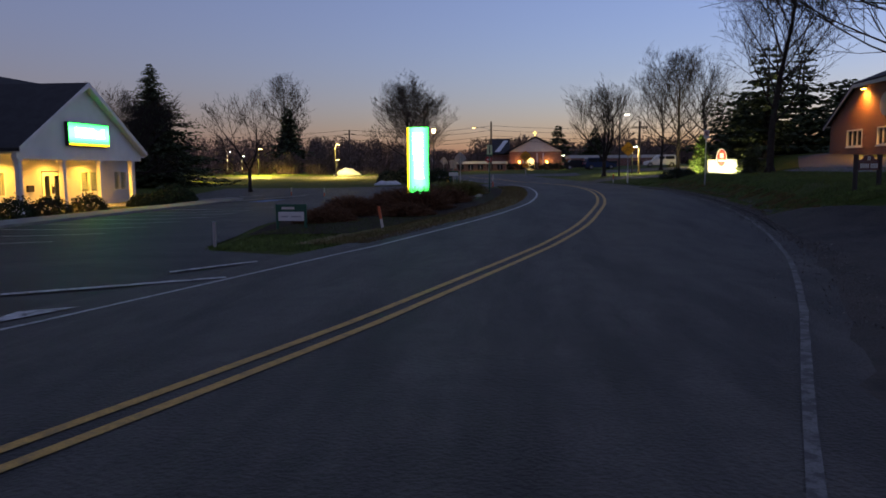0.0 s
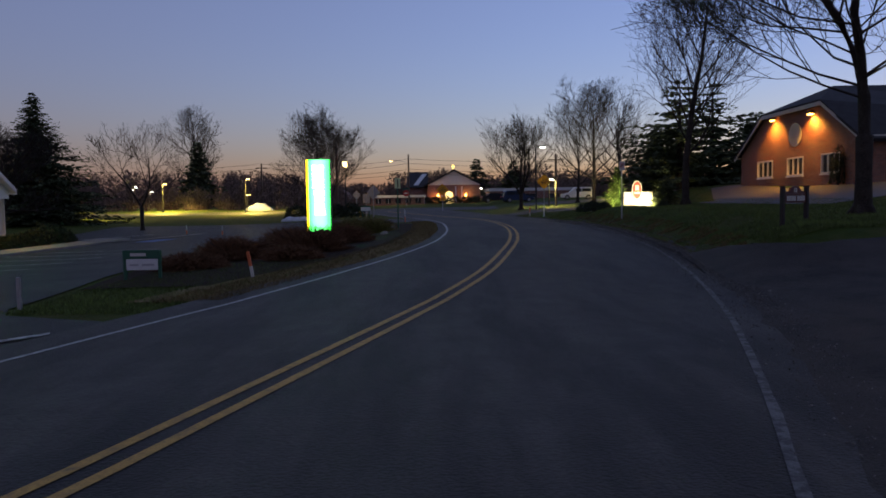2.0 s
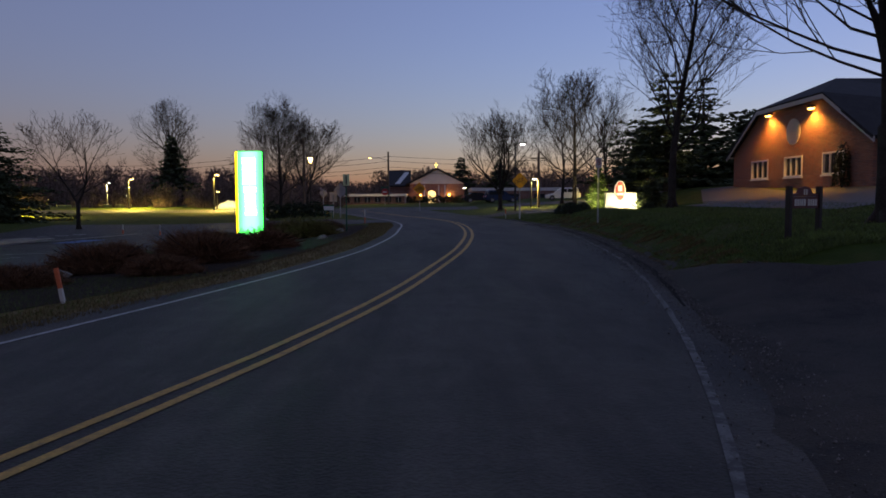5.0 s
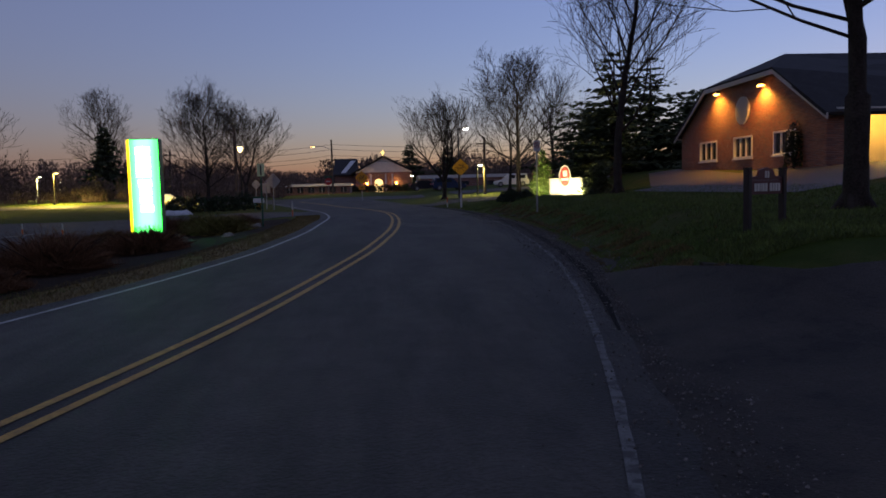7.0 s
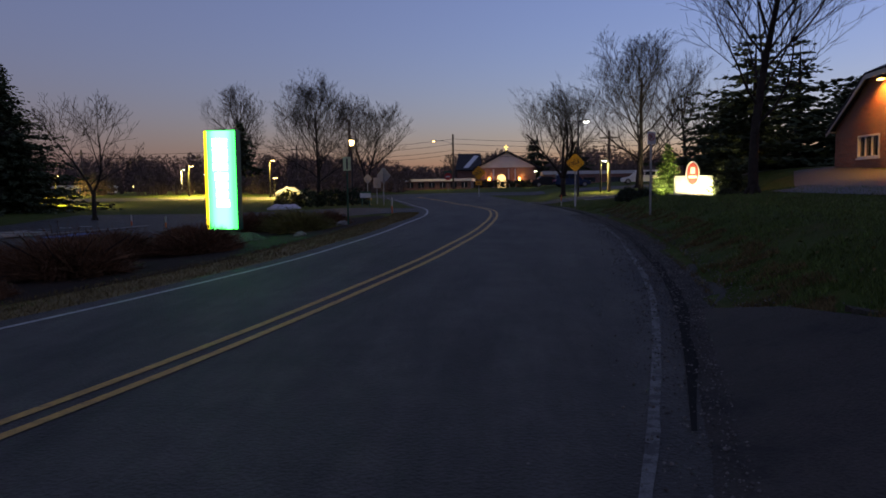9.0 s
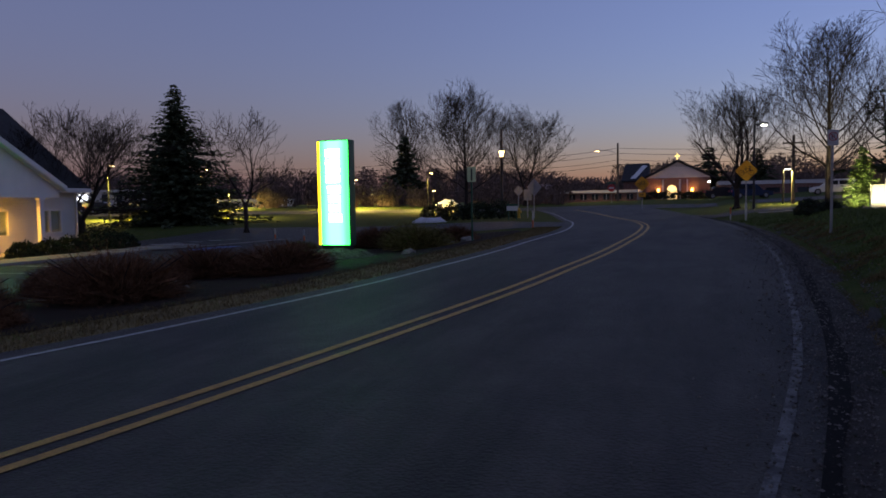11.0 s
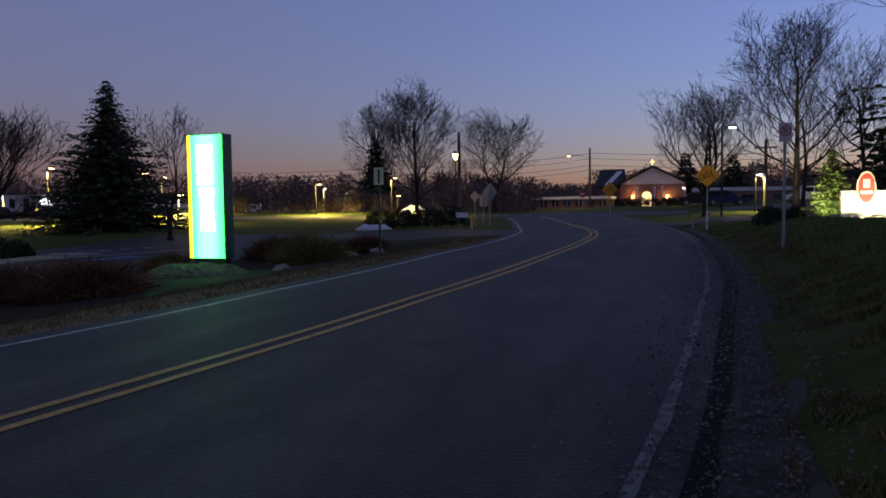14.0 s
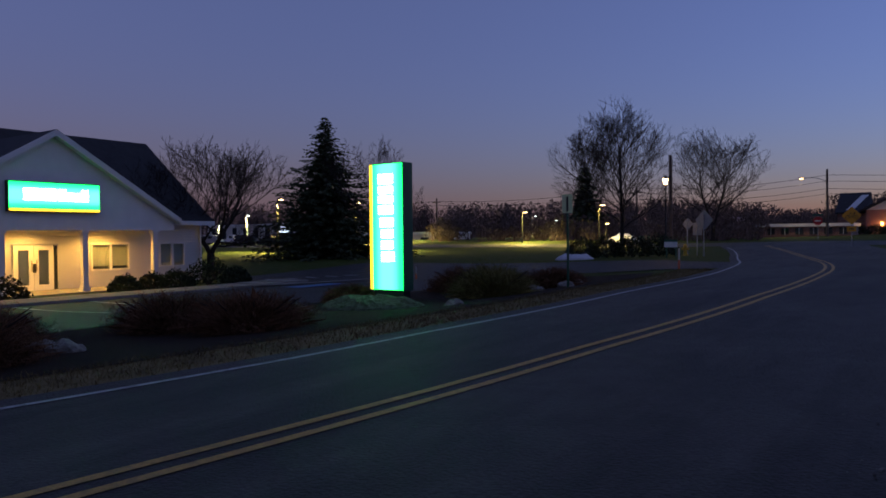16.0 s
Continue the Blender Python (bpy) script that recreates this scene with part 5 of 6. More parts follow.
def oval(z, a, b, y0, y1):
    bm = bmesh.new()
    return prism(bm, [(0.9 + a * math.cos(i * 0.26), z + b * math.sin(i * 0.26)) for i in range(24)], y0, y1, "y")


o = part("oval_slab", oval(lz + 0.1, 0.36, 0.68, -0.12, -0.005), M_PALE, ls, "pale oval slab")
part("plaque", oval(lz + 0.1, 0.3, 0.6, -0.135, -0.122), M_OVAL, o, "red oval plaque")
part("motif", boxes((0.78, -0.145, lz + 0.1, 1.02, -0.137, lz + 0.45)), M_CREAM, o)
part("band", boxes((0.68, -0.145, lz - 0.15, 1.12, -0.137, lz - 0.02)), M_CREAM, o)
for k, (x, y, tx, ty) in enumerate(((18.2, 53.5, 18.7, 55.2), (19.4, 53.6, 18.6, 55.2), (16.85, 54.9, 17.6, 57.2))):
    fl = thing("ground_floodlight", on(x, y), "small ground floodlight aimed at the stone sign", "floodlight", "sign floodlights")
    part("housing", boxes((-0.12, -0.1, 0.06, 0.12, 0.06, 0.24), bevel=0.02), M_BLACK, fl)
    part("stem", boxes((-0.015, -0.03, -0.1, 0.015, 0.0, 0.06)), M_BLACK, fl)
    part("lens", boxes((-0.1, 0.061, 0.08, 0.1, 0.07, 0.22)), glow("flood_lens", (1.0, 0.95, 0.7), 3), fl)
    lamp("sign_flood", "SPOT", on(x, y + 0.12, 0.24 + 0.25 * (k == 2)), (420, 420, 1300)[k], (1.0, 0.9, 0.5), 0.06, (tx, ty, 1.6 + 1.0 * (k == 2)), (110, 110, 75)[k])


def rock(x, y, r, seed, flat=0.6):
    rnd = random.Random(seed)
    bm = bmesh.new()
    bmesh.ops.create_icosphere(bm, subdivisions=3, radius=r)
    o = Vector((seed, 0, 0))
    for v in bm.verts:
        v.co *= 1 + 0.4 * noise.noise(v.co / r * 1.1 + o) + 0.12 * noise.noise(v.co / r * 3.2 + o)
        v.co.z *= flat
    ob = part("boulder", bm, M_ROCK)
    ob.matrix_world = pose(x, y, zg(x, y) + r * flat * 0.25, 0, 0, rnd.uniform(0, 360))
    return tagged(ob, "weathered buff boulder in the planting", "boulder", "garden boulders")


for k, (x, y, r) in enumerate(((17.3, 54.55, 0.62), (18.05, 54.6, 0.6), (18.9, 54.7, 0.55), (16.1, 54.2, 0.55), (15.8, 53.2, 0.35), (15.0, 52.0, 0.3), (14.6, 51.0, 0.25), (16.2, 55.6, 0.5), (2.0, 42.9, 0.28), (1.7, 41.4, 0.3), (0.2, 28.9, 0.3), (-0.4, 28.2, 0.38), (-1.0, 29.2, 0.25), (-2.0, 24.4, 0.3), (1.5, 44.8, 0.25), (-1.4, 35.4, 0.3), (2.1, 36.8, 0.22))):
    rock(x, y, r, k + 1)

mound = bmesh.new()
bmesh.ops.create_uvsphere(mound, u_segments=64, v_segments=32, radius=1.0)
for v in mound.verts:
    v.co = Vector((v.co.x * 1.5, v.co.y * 1.1, v.co.z * 0.34 * (1 + 0.3 * noise.noise(v.co * 3) + 0.18 * noise.noise(v.co * 11))))
mo = part("mound", mound, mix_material("stony_groundcover", (0.16, 0.165, 0.12), (0.06, 0.065, 0.035), 9, 0.42, 0.58, 0.9, 55, 1.0, 0.04, spec=0.2))
mo.matrix_world = pose(-0.5, 37.1, -0.06)
tagged(mo, "low grassy mound at the foot of the pylon sign", "ground", kind="structure")
sn = bmesh.new()
bmesh.ops.create_uvsphere(sn, u_segments=24, v_segments=10, radius=1.0)
for v in sn.verts:
    v.co = Vector((v.co.x * 1.25, v.co.y * 0.8, v.co.z * 0.3 * (1 + 0.7 * noise.noise(v.co * 3))))
so = part("snow_heap", sn, M_SNOW, smooth=True)
so.matrix_world = pose(-7.3, 64.2, zg(-7.3, 64.2))
tagged(so, "remnant heap of old grey snow by the lot exit", "snow")


# ---- lamps on poles ----
def street_lantern(x, y, h):
    t = thing("street_lantern", on(x, y), "black post with a glowing warm lantern", "street lamp")
    bm = bmesh.new()
    tube(bm, [(0, 0, -0.1), (0, 0, 0.3), (0, 0, 0.32), (0, 0, h - 0.5)], [0.11, 0.11, 0.06, 0.045], 10)
    part("post", bm, M_BLACK, t)
    gl = bmesh.new()
    tube(gl, [(0, 0, h - 0.48), (0, 0, h - 0.4), (0, 0, h - 0.08)], [0.1, 0.14, 0.21], 8)
    part("lantern_glass", gl, M_LAMP_WARM, t, "glowing warm lantern glass")
    cp = bmesh.new()
    tube(cp, [(0, 0, h - 0.079), (0, 0, h), (0, 0, h + 0.14)], [0.25, 0.18, 0.02], 8)
    part("cap", cp, M_BLACK, t)
    lamp("lantern_light", "POINT", (x, y, zg(x, y) + h - 0.7), 130, (1.0, 0.62, 0.25), 0.2)


street_lantern(-4.1, 71.7, 5.55 - zg(-4.1, 71.7))


def area_light(x, y, top, reach, white, power, label, rz=0.0):
    z = zg(x, y)
    t = thing("parking_lamp", (x, y, z), label, "street lamp", "lot lamps", rz)
    bm = bmesh.new()
    tube(bm, [(0, 0, -0.1), (0, 0, top - z)], [0.09, 0.06], 8)
    part("pole", bm, M_BLACK if white < 2 else M_GREY_METAL, t)
    part("arm", boxes((0, -0.04, top - z - 0.08, reach, 0.04, top - z)), M_BLACK, t)
    part("head", boxes((reach - 0.1, -0.2, top - z - 0.06, reach + 0.4, 0.15, top - z + 0.08), bevel=0.02), M_BLACK, t)
    part("lens", boxes((reach - 0.05, -0.14, top - z - 0.13, reach + 0.35, 0.14, top - z - 0.065)), M_LAMP_WHITE if white else M_LAMP_WARM, t, "glowing lamp lens")
    if power:
        power *= 20
        lamp("lot_light", "SPOT", (x + (reach + 0.2) * math.cos(radians(rz)), y + (reach + 0.2) * math.sin(radians(rz)), top - 0.2), power, (1.0, 0.86, 0.3) if white else (1.0, 0.76, 0.16), 0.25, (x + 0.3, y - 0.5, z), 168)


area_light(13.9, 74.2, 6.85, 0.5, 1, 0, "tall black pole lamp with a white head")
area_light(-104.0, 220.0, 3.0, 0.2, 0, 500, "low lot lamp glowing warm", 20)
area_light(-35.6, 110.2, 5.0, 0.3, 0, 800, "tall lot lamp glowing warm")
area_light(-63.0, 165.7, 6.1, 0.5, 2, 1600, "tall lot lamp glowing white")
area_light(-66.8, 184.7, 5.5, 0.4, 2, 900, "tall lot lamp glowing white")
area_light(-21.7, 102.9, 5.3, 0.3, 0, 650, "tall lot lamp glowing warm")
area_light(-102.0, 120.0, 6.4, 0.5, 2, 4500, "tall lot lamp glowing white")
area_light(-118.0, 126.0, 5.0, 0.5, 2, 2500, "tall lot lamp glowing white")
area_light(-62.0, 112.0, 6.6, 0.5, 0, 1500, "tall lot lamp glowing warm")
area_light(-66.0, 121.0, 4.4, 0.4, 2, 1400, "lot lamp glowing white before the pale shed")
# extra lamp, added behind the fir so that the lawn is lit
area_light(-33.5, 74.0, 5.0, 0.4, 0, 380, "warm lot lamp added behind the fir to light the lawn")
area_light(-37.5, 84.0, 3.3, 0.3, 0, 420, "warm lot lamp placed to light the lawn")
# this pole lamp is added only to brighten the far lawn
area_light(-48.0, 78.0, 6.0, 0.4, 0, 1500, "warm lot lamp placed to light the lawn")
area_light(28.4, 105.7, 4.65, 0.2, 0, 60, "short amber lamp beyond the side street")
area_light(17.2, 88.0, 4.15, 0.2, 1, 120, "short white lamp by the side street")
# spot and low fixture added to brighten the heap
lamp("added_heap_light", "SPOT", (-22.4, 107.0, zg(-22, 107) + 2.2), 700, (1.0, 0.8, 0.35), 0.1, (-21.7, 110.5, 0.8), 60)
area_light(-22.5, 107.0, zg(-22, 107) + 2.45, 0.0, 0, 0, "low lamp added to light the sheeted heap")
area_light(11.8, 128.0, 4.0, -0.3, 1, 10, "short white lamp beside the chapel")


def utility_pole(x, y, top, arm, label):
    t = thing("utility_pole", on(x, y), label, "utility pole")
    h = top - zg(x, y)
    bm = bmesh.new()
    tube(bm, [(0, 0, -0.2), (0, 0, h)], [0.17, 0.12], 9)
    part("pole", bm, M_POLE, t)
    if arm:
        ab = bmesh.new()
        tube(ab, [(-0.1, 0, h - 1.4), (-1.2, 0, h - 0.95), (-2.5, 0, h - 0.9)], 0.035, 6)
        part("lamp_arm", ab, M_GREY_METAL, t)
        part("lamp_head", boxes((-3.1, -0.13, h - 0.96, -2.45, 0.13, h - 0.82), bevel=0.03), M_GREY_METAL, t)
        part("lamp_lens", boxes((-3.0, -0.1, h - 1.02, -2.55, 0.1, h - 0.965)), M_LAMP_WARM, t)
        lamp("street_light", "SPOT", (x - 2.8, y, top - 1.1), 900, (1.0, 0.75, 0.4), 0.2, (x - 2.8, y + 0.01, 0), 150)
    elif arm is False:
        part("cross_arm", boxes((-0.9, -0.06, h - 0.75, 0.9, 0.06, h - 0.62)), M_POLE, t)
    return t


utility_pole(-0.3, 120.5, 9.3, True, "weathered pole with a street light arm and wires")
utility_pole(-5.8, 78.3, 7.7, None, "weathered utility pole beside the bend")
utility_pole(18.0, 88.0, 7.0, False, "weathered utility pole by the side street")
utility_pole(-62.0, 128.0, 8.5, False, "weathered utility pole across the open ground")
utility_pole(-24.0, 122.0, 8.3, False, "weathered utility pole along the cross street")
for k, (z, y) in enumerate(((8.6, 120.3), (7.9, 120.6), (7.0, 120.4), (6.4, 120.7))):
    bm = bmesh.new()
    pts = [(-130, y + 6, z - 0.4), (-62, y + 8, z - 0.6), (-24, y + 1.7, z - 0.3), (-0.3, y, z), (40, y - 2, z - 0.2), (95, y - 4, z)]
    full = []
    for a, b in zip(pts, pts[1:]):
        for i in range(8):
            u = i / 8
            p = Vector(a).lerp(Vector(b), u)
            full.append((p.x, p.y, p.z - 4 * 0.7 * u * (1 - u)))
    full.append(pts[-1])
    tube(bm, full, 0.03, 4)
    tagged(part("overhead_wire", bm, M_BLACK), "sagging dark overhead wire between poles", "wire", "overhead wires")


# ---- chapel, low brick hall and far buildings ----
M_PINK_BRICK = brick_material("weathered_pink_brick", (0.26, 0.12, 0.09), (0.2, 0.09, 0.07), (0.35, 0.3, 0.27), 0)
ch = thing("chapel", (0, 0, 0), "small brick chapel with a pale gable, lit porch and roof cross", "building")
cz = zg(7, 138)
part("wall", boxes((2.4, 137.0, cz - 0.3, 12.0, 150, 4.8)), M_PINK_BRICK, ch)
gb = bmesh.new()
prism(gb, [(2.4, 4.8), (12.0, 4.8), (7.2, 7.3)], 137.0, 137.25, "y")
part("gable", gb, M_WHITE_PAINT, ch, "pale gable")
rf = bmesh.new()
prism(rf, [(1.6, 4.5), (1.6, 4.75), (7.2, 7.65), (12.8, 4.75), (12.8, 4.5), (7.2, 7.4)], 136.5, 150, "y")
part("roof", rf, M_SHINGLE, ch)
wg = bmesh.new()
prism(wg, [(139.5, 4.4), (139.5, 4.6), (146, 7.6), (152, 4.6), (152, 4.4)], -1.6, 2.4, "x")
part("wing_roof", wg, M_SHINGLE, ch)
part("wing_wall", boxes((-1.3, 140, cz - 0.3, 2.3, 151, 4.45)), M_PINK_BRICK, ch)
sk = bmesh.new()
sk.faces.new([sk.verts.new(p) for p in ((-0.3, 140.0, 4.9), (0.6, 140.0, 4.9), (2.2, 145.0, 7.2), (1.3, 145.0, 7.2))])
part("roof_light", sk, M_SIGN_WHITE, ch, "pale roof light strip")
cr = bmesh.new()
box(cr, 7.02, 137.2, 7.5, 7.16, 137.4, 8.55)
box(cr, 6.78, 137.19, 8.08, 7.4, 137.41, 8.24)
part("cross", cr, glow("lit_cross", (1.0, 0.75, 0.2), 2.5), ch, "glowing warm roof cross")
dm = bmesh.new()
prism(dm, [(5.6, cz), (7.0, cz), (7.0, 3.1), (6.8, 3.5), (6.3, 3.7), (5.8, 3.5), (5.6, 3.1)], 136.9, 136.99, "y")
part("door", dm, glow("lit_doorway", (1.0, 0.72, 0.3), 1.6), ch, "arched doorway glowing warm")
for x in (5.0, 7.5, 8.6):
    part("porch_column", boxes((x - 0.12, 136.0, cz - 0.2, x + 0.12, 136.24, 4.5)), M_WHITE_PAINT, ch)
for x in (4.3, 9.3):
    part("sconce", boxes((x - 0.16, 136.75, 2.7, x + 0.16, 136.95, 3.1)), M_LAMP_AMBER, ch, "amber wall lantern")
    lamp("chapel_lamp", "POINT", (x, 136.3, 2.9), 60, (1.0, 0.5, 0.15), 0.2)
hl = thing("brick_hall", (0, 0, 0), "long low pink brick hall with a white eave band", "building")
part("wall", boxes((-10.0, 124, 0.8, 2.0, 132, 2.55)), M_PINK_BRICK, hl)
part("eave_band", boxes((-10.3, 123.6, 2.551, 2.2, 132.4, 2.95)), M_SIGN_WHITE, hl, "pale eave band")
hg = bmesh.new()
prism(hg, [(-15.2, 2.6), (-9.8, 2.6), (-11.6, 4.0), (-13.4, 4.0)], 122.5, 131, "y")
part("end_roof", hg, material("faded_red_shingles", (0.16, 0.1, 0.09), 0.9, scale=2, fine=14), hl, "faded red shingled end roof")
part("end_wall", boxes((-14.8, 123, 0.8, -10.35, 131, 2.59)), M_PINK_BRICK, hl)
for x in steps(-9.2, 0.6, 1.6):
    w = part("window", boxes((x, 123.9, 1.6, x + 0.9, 123.99, 2.4)), M_GLASS, hl)
    part("mullion", boxes((x + 0.42, 123.86, 1.6, x + 0.48, 123.89, 2.4)), M_SIGN_WHITE, w)
for nm, x0, x1, y, z0, z1, lab in (("store", -172, -116, 165, 0.5, 6.0, "long low pale store building across the open ground"), ("shed", -76.5, -64.0, 130, -0.6, 2.7, "low pale flat-roofed shed"), ("hall", 13, 30, 128, 1.0, 3.9, "low brick building with a white roof band")):
    t = thing(nm, (0, 0, 0), lab, "building")
    part("wall", boxes((x0, y, z0, x1, y + 12, z1 - 0.5)), M_PINK_BRICK if nm == "hall" else M_CREAM, t)
    part("parapet", boxes((x0 - 0.2, y - 0.2, z1 - 0.499, x1 + 0.2, y + 12.2, z1)), M_SIGN_WHITE, t)
    for x in steps(x0 + 2, x1 - 3, 4.5):
        part("window", boxes((x, y - 0.05, z0 + 1.2, x + 1.8, y - 0.004, z1 - 1.0)), M_GLASS, t)
sv_ = thing("store_sign", (-140, 164.7, 4.2), "glowing white oval sign on the store front", "sign")
part("face", oval(0, 2.2, 0.8, -0.2, -0.02), glow("lit_white_sign", (0.8, 0.9, 1.0), 3), sv_)


# ---- parked vehicles ----
def car(x, y, rz, paint, label, length=4.7, tall=1.72, suv=True, lit=False):
    t = thing("car", on(x, y), label, "car", "parked cars", rz)
    L, w = length / 2, 0.9
    low = bmesh.new()
    prism(low, [(-L, 0.42), (-L * 0.97, 0.3), (L * 0.97, 0.3), (L, 0.45), (L * 0.97, 0.78), (L * 0.55, 0.98), (-L * 0.96, 1.02), (-L, 0.8)], -w, w, "y")
    bmesh.ops.bevel(low, geom=low.edges[:], offset=0.05, segments=2, affect="EDGES")
    body = part("body", low, paint, t, smooth=False)
    back = -L * 0.9 if suv else -L * 0.62
    cab = bmesh.new()
    prism(cab, [(back, 1.0), (L * 0.52, 0.99), (L * 0.2, tall - 0.1), (L * 0.08, tall), (back + 0.25, tall), (back + 0.05, tall - 0.15)], -w + 0.12, w - 0.12, "y")
    bmesh.ops.bevel(cab, geom=cab.edges[:], offset=0.04, segments=2, affect="EDGES")
    part("cabin", cab, paint, t)
    for s in (-1, 1):
        for a, b in ((back + 0.3, -L * 0.25), (-L * 0.2, L * 0.12)):
            part("side_window", boxes((a, s * (w - 0.115) - 0.006, 1.1, b, s * (w - 0.115) + 0.006, tall - 0.18)), M_GLASS, t)
        for a in (-L * 0.62, L * 0.64):
            bm = bmesh.new()
            tube(bm, [(a, s * (w - 0.2), 0.34), (a, s * (w + 0.01), 0.34)], 0.34, 18)
            tyre = part("wheel", bm, M_BLACK, t, "black tyre")
            rb = bmesh.new()
            tube(rb, [(a, s * (w + 0.011), 0.34), (a, s * (w + 0.02), 0.34)], 0.21, 12)
            part("rim", rb, M_GREY_METAL, tyre)
        part("headlight", boxes((L * 0.93, s * 0.62 - 0.16, 0.66, L * 0.985, s * 0.62 + 0.16, 0.78)), M_SIGN_WHITE, t)
        part("tail_light", boxes((-L - 0.01, s * 0.72 - 0.12, 0.75, -L * 0.97, s * 0.72 + 0.12, 0.98)), M_SIGN_RED, t)
        part("mirror", boxes((L * 0.33, s * (w + 0.06) - 0.08, 1.02, L * 0.38, s * (w + 0.06) + 0.08, 1.16)), paint, t)
    ws_ = bmesh.new()
    ws_.faces.new([ws_.verts.new(p) for p in ((L * 0.505, -w + 0.22, 1.05), (L * 0.505, w - 0.22, 1.05), (L * 0.235, w - 0.28, tall - 0.13), (L * 0.235, -w + 0.28, tall - 0.13))])
    bmesh.ops.translate(ws_, verts=ws_.verts[:], vec=(0.02, 0, 0.015))
    part("windscreen", ws_, M_GLASS, t)
    return t


P_WHITE = material("white_car_paint", (0.8, 0.8, 0.8), 0.3, dark=0.95, bump=0)
P_BLUE = material("blue_car_paint", (0.03, 0.05, 0.11), 0.25, dark=0.9, bump=0)
P_DARK = material("dark_car_paint", (0.03, 0.03, 0.035), 0.25, dark=0.9, bump=0)
P_SILVER = material("silver_car_paint", (0.35, 0.36, 0.38), 0.3, 0.5, dark=0.95, bump=0)
P_GOLD = material("tan_car_paint", (0.4, 0.28, 0.12), 0.3, dark=0.9, bump=0)
car(24.3, 108.6, 176, P_WHITE, "white sport utility vehicle parked on the lot")
car(16.1, 112.0, 10, P_BLUE, "dark blue car parked on the lot")
car(13.2, 115.0, 8, P_DARK, "dark low car parked on the lot", suv=False, tall=1.45)
car(31.9, 74.5, 12, P_GOLD, "tan car parked under an added amber light")
# unseen spot, added without a fixture to throw amber on the car
lamp("added_car_spot", "SPOT", (31.5, 72.5, zg(31.5, 72.5) + 4.5), 500, (1.0, 0.55, 0.12), 0.1, (31.9, 74.6, 2.0), 70)
for k, (x, y, m) in enumerate(((-97, 108, P_SILVER), (-92, 108.5, P_WHITE), (-86.5, 107, P_DARK), (-81.5, 107.5, P_DARK), (-76, 106.5, P_DARK), (-71, 106, P_SILVER), (-103, 110, P_DARK))):
    car(x, y, 15 + 150 * (k % 2), m, "car parked on the far lot under the lamps", suv=k % 2 == 0)

# pale covered heap under an added lamp at the far edge of the open ground
hp = bmesh.new()
bmesh.ops.create_uvsphere(hp, u_segments=20, v_segments=10, radius=1.0)
for v in hp.verts:
    v.co = Vector((v.co.x * 1.7 * (1.25 - 0.5 * max(0, v.co.z)), v.co.y * 1.1, v.co.z * 1.0 * (1 + 0.3 * noise.noise(v.co * 2))))
ho = part("covered_heap", hp, M_SIGN_WHITE, smooth=True)
ho.matrix_world = pose(-21.75, 110.5, zg(-21.75, 110.5) + 0.1)
tagged(ho, "pale sheeted heap lit by an added low lamp", "heap")


# ---- loose small stuff on the ground: grass, dry verge, gravel ----
def scatter(name, spots, shape, mat, label, category, seed):
    rnd = random.Random(seed)
    v, f = [], []
    for x, y in spots:
        shape(v, f, Vector((x, y, zg(x, y))), rnd)
    me = bpy.data.meshes.new(name)
    me.from_pydata(v, [], f)
    return tagged(dress(name, me, mat), label, category, kind="stuff")


def blade(tall):
    def put(v, f, p, rnd):
        a, h = rnd.uniform(0, 6.283), tall * rnd.uniform(0.5, 1.3)
        s = Vector((math.cos(a), math.sin(a), 0)) * 0.006 * (1 + tall * 6)
        tip = p + Vector((rnd.gauss(0, h * 0.45), rnd.gauss(0, h * 0.45), h))
        n = len(v)
        v.extend((p - s, p + s, tip))
        f.append((n, n + 1, n + 2))
    return put


def pebble(small, large, lift):
    def put(v, f, p, rnd):
        r = small + (large - small) * rnd.random() ** 3
        n = len(v)
        c = p + Vector((0, 0, lift + r * 0.3))
        for d in ((1, 0, 0), (0, 1, 0), (-1, 0, 0), (0, -1, 0), (0, 0, 0.8), (0, 0, -0.8)):
            v.append(c + Vector(d) * r * rnd.uniform(0.6, 1.2))
        for a, b in ((0, 1), (1, 2), (2, 3), (3, 0)):
            f.append((n + a, n + b, n + 4))
            f.append((n + b, n + a, n + 5))
    return put


gr = random.Random(11)
lawn_spots, verge_spots = [], []
while len(lawn_spots) < 62000:
    y = 20.5 + 40 * gr.random() ** 1.7
    x = bent(y, RIGHT) + 1.0 + 8.5 * gr.random() ** 1.4
    keep = noise.noise((x * 0.9, y * 0.9, 0)) + 0.5 * noise.noise((x * 3.0, y * 3.0, 5)) + 0.35 * (x - bent(y, RIGHT) - 1.6)
    if y > lawn_edge(x) + 0.15 and keep > 0.05 * gr.random():
        lawn_spots.append((x, y))
scatter("grass", lawn_spots, blade(0.075), M_BLADE, "short green winter grass on the lawn bank", "grass", 1)
while len(verge_spots) < 26000:
    y = 16.5 + 36 * gr.random() ** 1.3
    x = bent(y, LEFT) - 0.45 - 1.3 * gr.random()
    verge_spots.append((x, y))
scatter("dry_grass", verge_spots, blade(0.085), M_DRY, "dry straw-coloured grass along the road verge", "grass", 2)
isle = []
while len(isle) < 14000:
    y = 15.4 + 8.5 * gr.random()
    x = -2.6 + (bent(y, LEFT) - 1.0 + 2.6) * gr.random()
    isle.append((x, y))
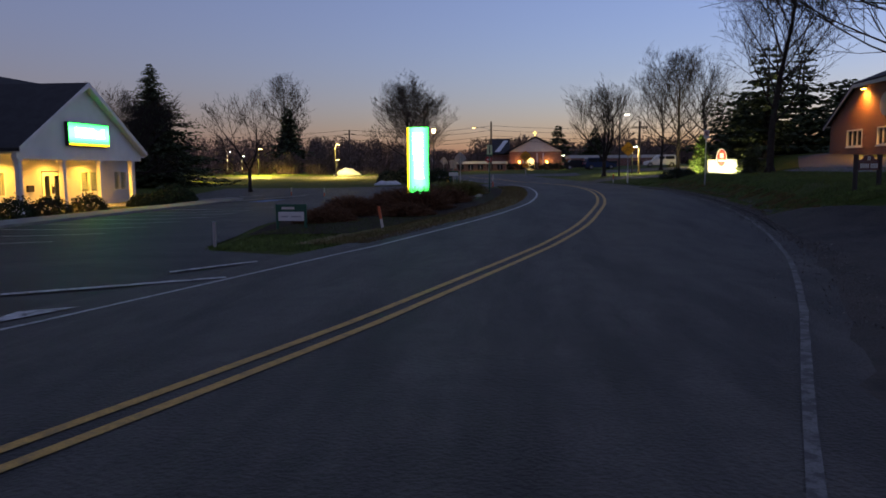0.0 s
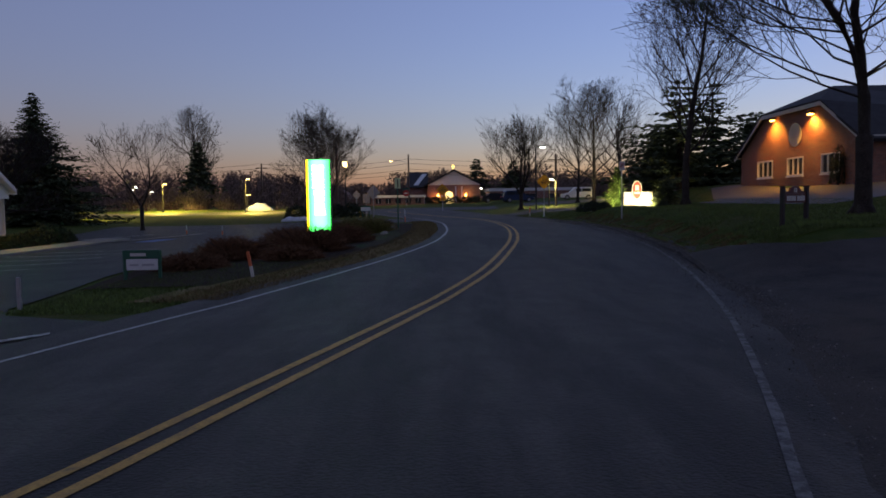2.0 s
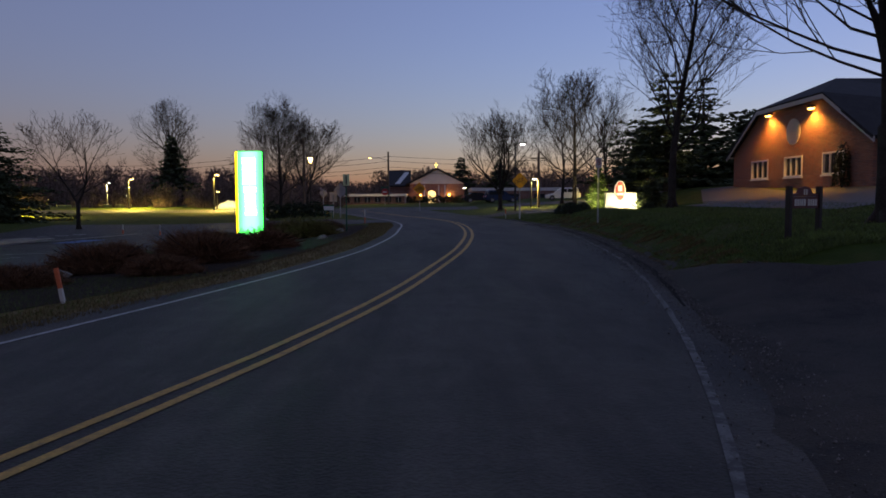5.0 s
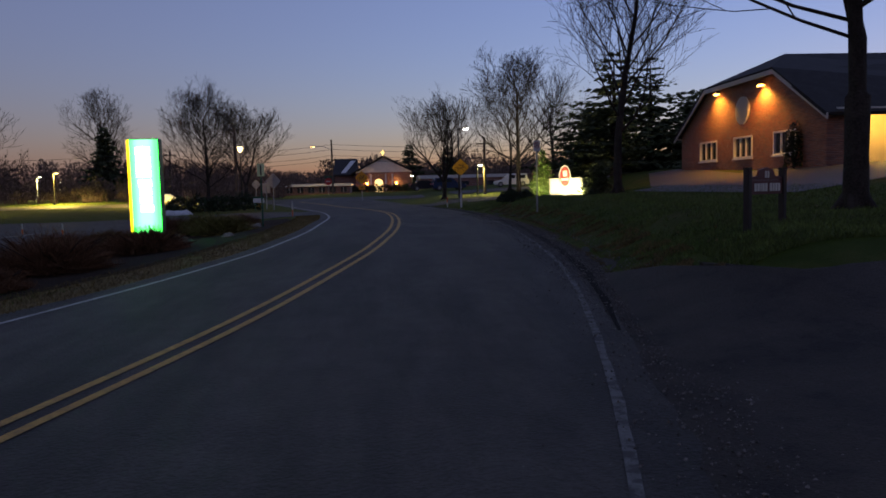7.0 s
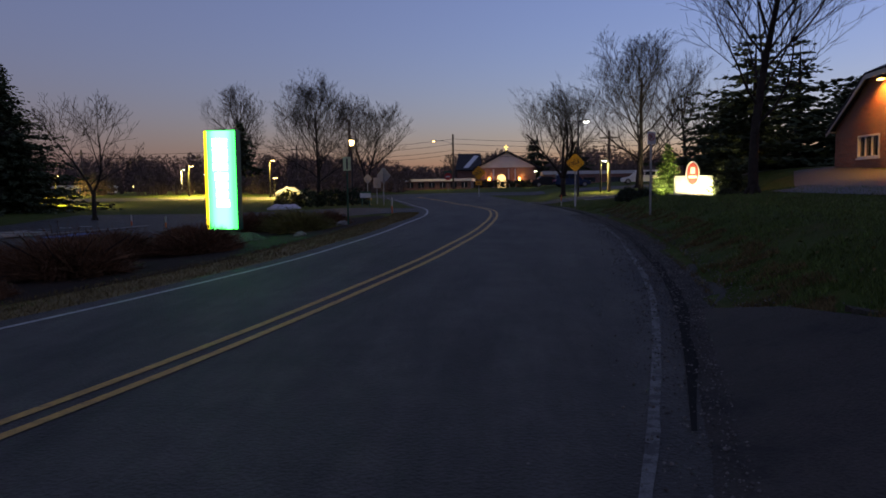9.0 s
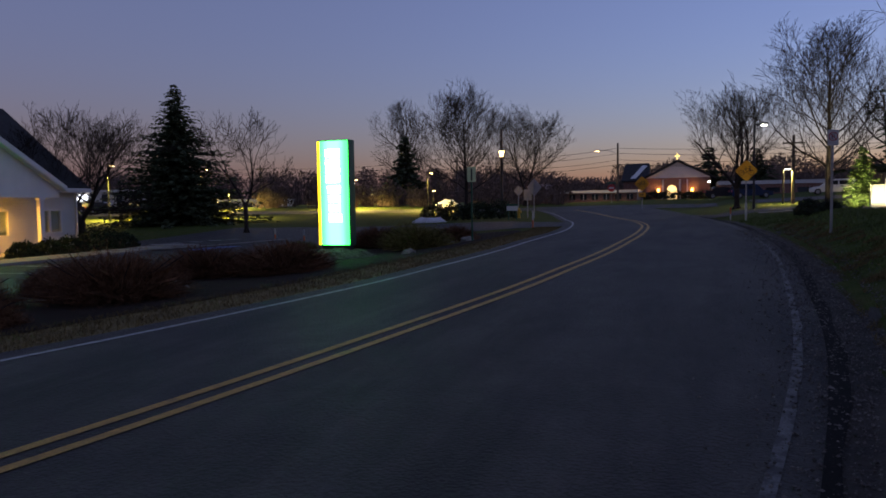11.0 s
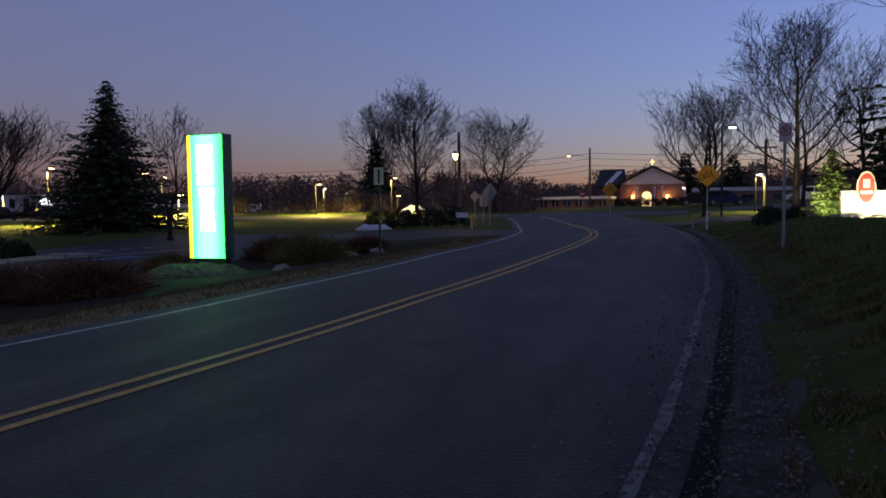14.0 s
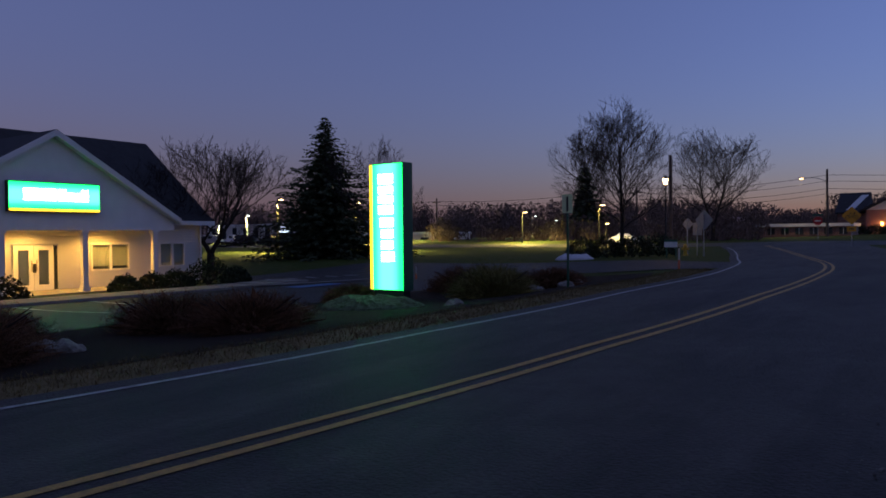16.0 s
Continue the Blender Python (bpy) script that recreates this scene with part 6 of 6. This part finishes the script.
scatter("island_grass", isle, blade(0.07), M_BLADE, "short green grass on the island tip", "grass", 8)
tuft_spots = []
while len(tuft_spots) < 16000:
    y = 19 + 30 * gr.random() ** 1.6
    x = bent(y, RIGHT) + 0.75 + 1.3 * gr.random()
    if y > lawn_edge(x) - 0.2 and noise.noise((x * 1.7, y * 1.7, 8)) > 0.08:
        tuft_spots.append((x, y))
scatter("straw_tufts", tuft_spots, blade(0.07), M_DRY, "straw tufts where the gravel meets the lawn", "grass", 3)
stones = []
while len(stones) < 24000:
    y = 8 + 40 * gr.random() ** 1.2
    if gr.random() > 0.1 + 0.9 * sm(11, 23, y):
        continue
    x = bent(y, RIGHT) + gr.gauss(0.5, 0.42) + 0.7 * sm(26, 18, y) * gr.random()
    stones.append((x, y))
scatter("gravel", stones, pebble(0.006, 0.02, 0.045), M_STONE, "loose pale grit along the road edge", "gravel", 4)
grit = []
while len(grit) < 3500:
    y = 0 + 21 * gr.random()
    x = bent(y, RIGHT) + 0.4 + 11 * gr.random()
    if y < lawn_edge(x) - 0.2 and noise.noise((x * 0.6, y * 0.6, 2)) > -0.05:
        grit.append((x, y))
scatter("drive_grit", grit, pebble(0.004, 0.012, 0.072), M_STONE, "loose grit strewn over the side drive", "gravel", 5)
leaves = []
while len(leaves) < 500:
    y = 22 + 30 * gr.random()
    x = bent(y, RIGHT) + 1.2 + 8 * gr.random()
    if y > lawn_edge(x):
        leaves.append((x, y))


def fallen(v, f, p, rnd):
    n = len(v)
    u = Vector((rnd.gauss(0, 1), rnd.gauss(0, 1), rnd.gauss(0, 0.3))).normalized()
    w = u.cross(Vector((rnd.gauss(0, 0.3), rnd.gauss(0, 0.3), 1))).normalized()
    s = rnd.uniform(0.025, 0.05)
    c = p + Vector((0, 0, 0.06))
    v.extend((c - u * s, c + w * s * 0.6, c + u * s, c - w * s * 0.6))
    f.append((n, n + 1, n + 2, n + 3))


scatter("fallen_leaves", leaves, fallen, M_DRY, "scattered fallen brown leaves on the lawn", "leaves", 6)
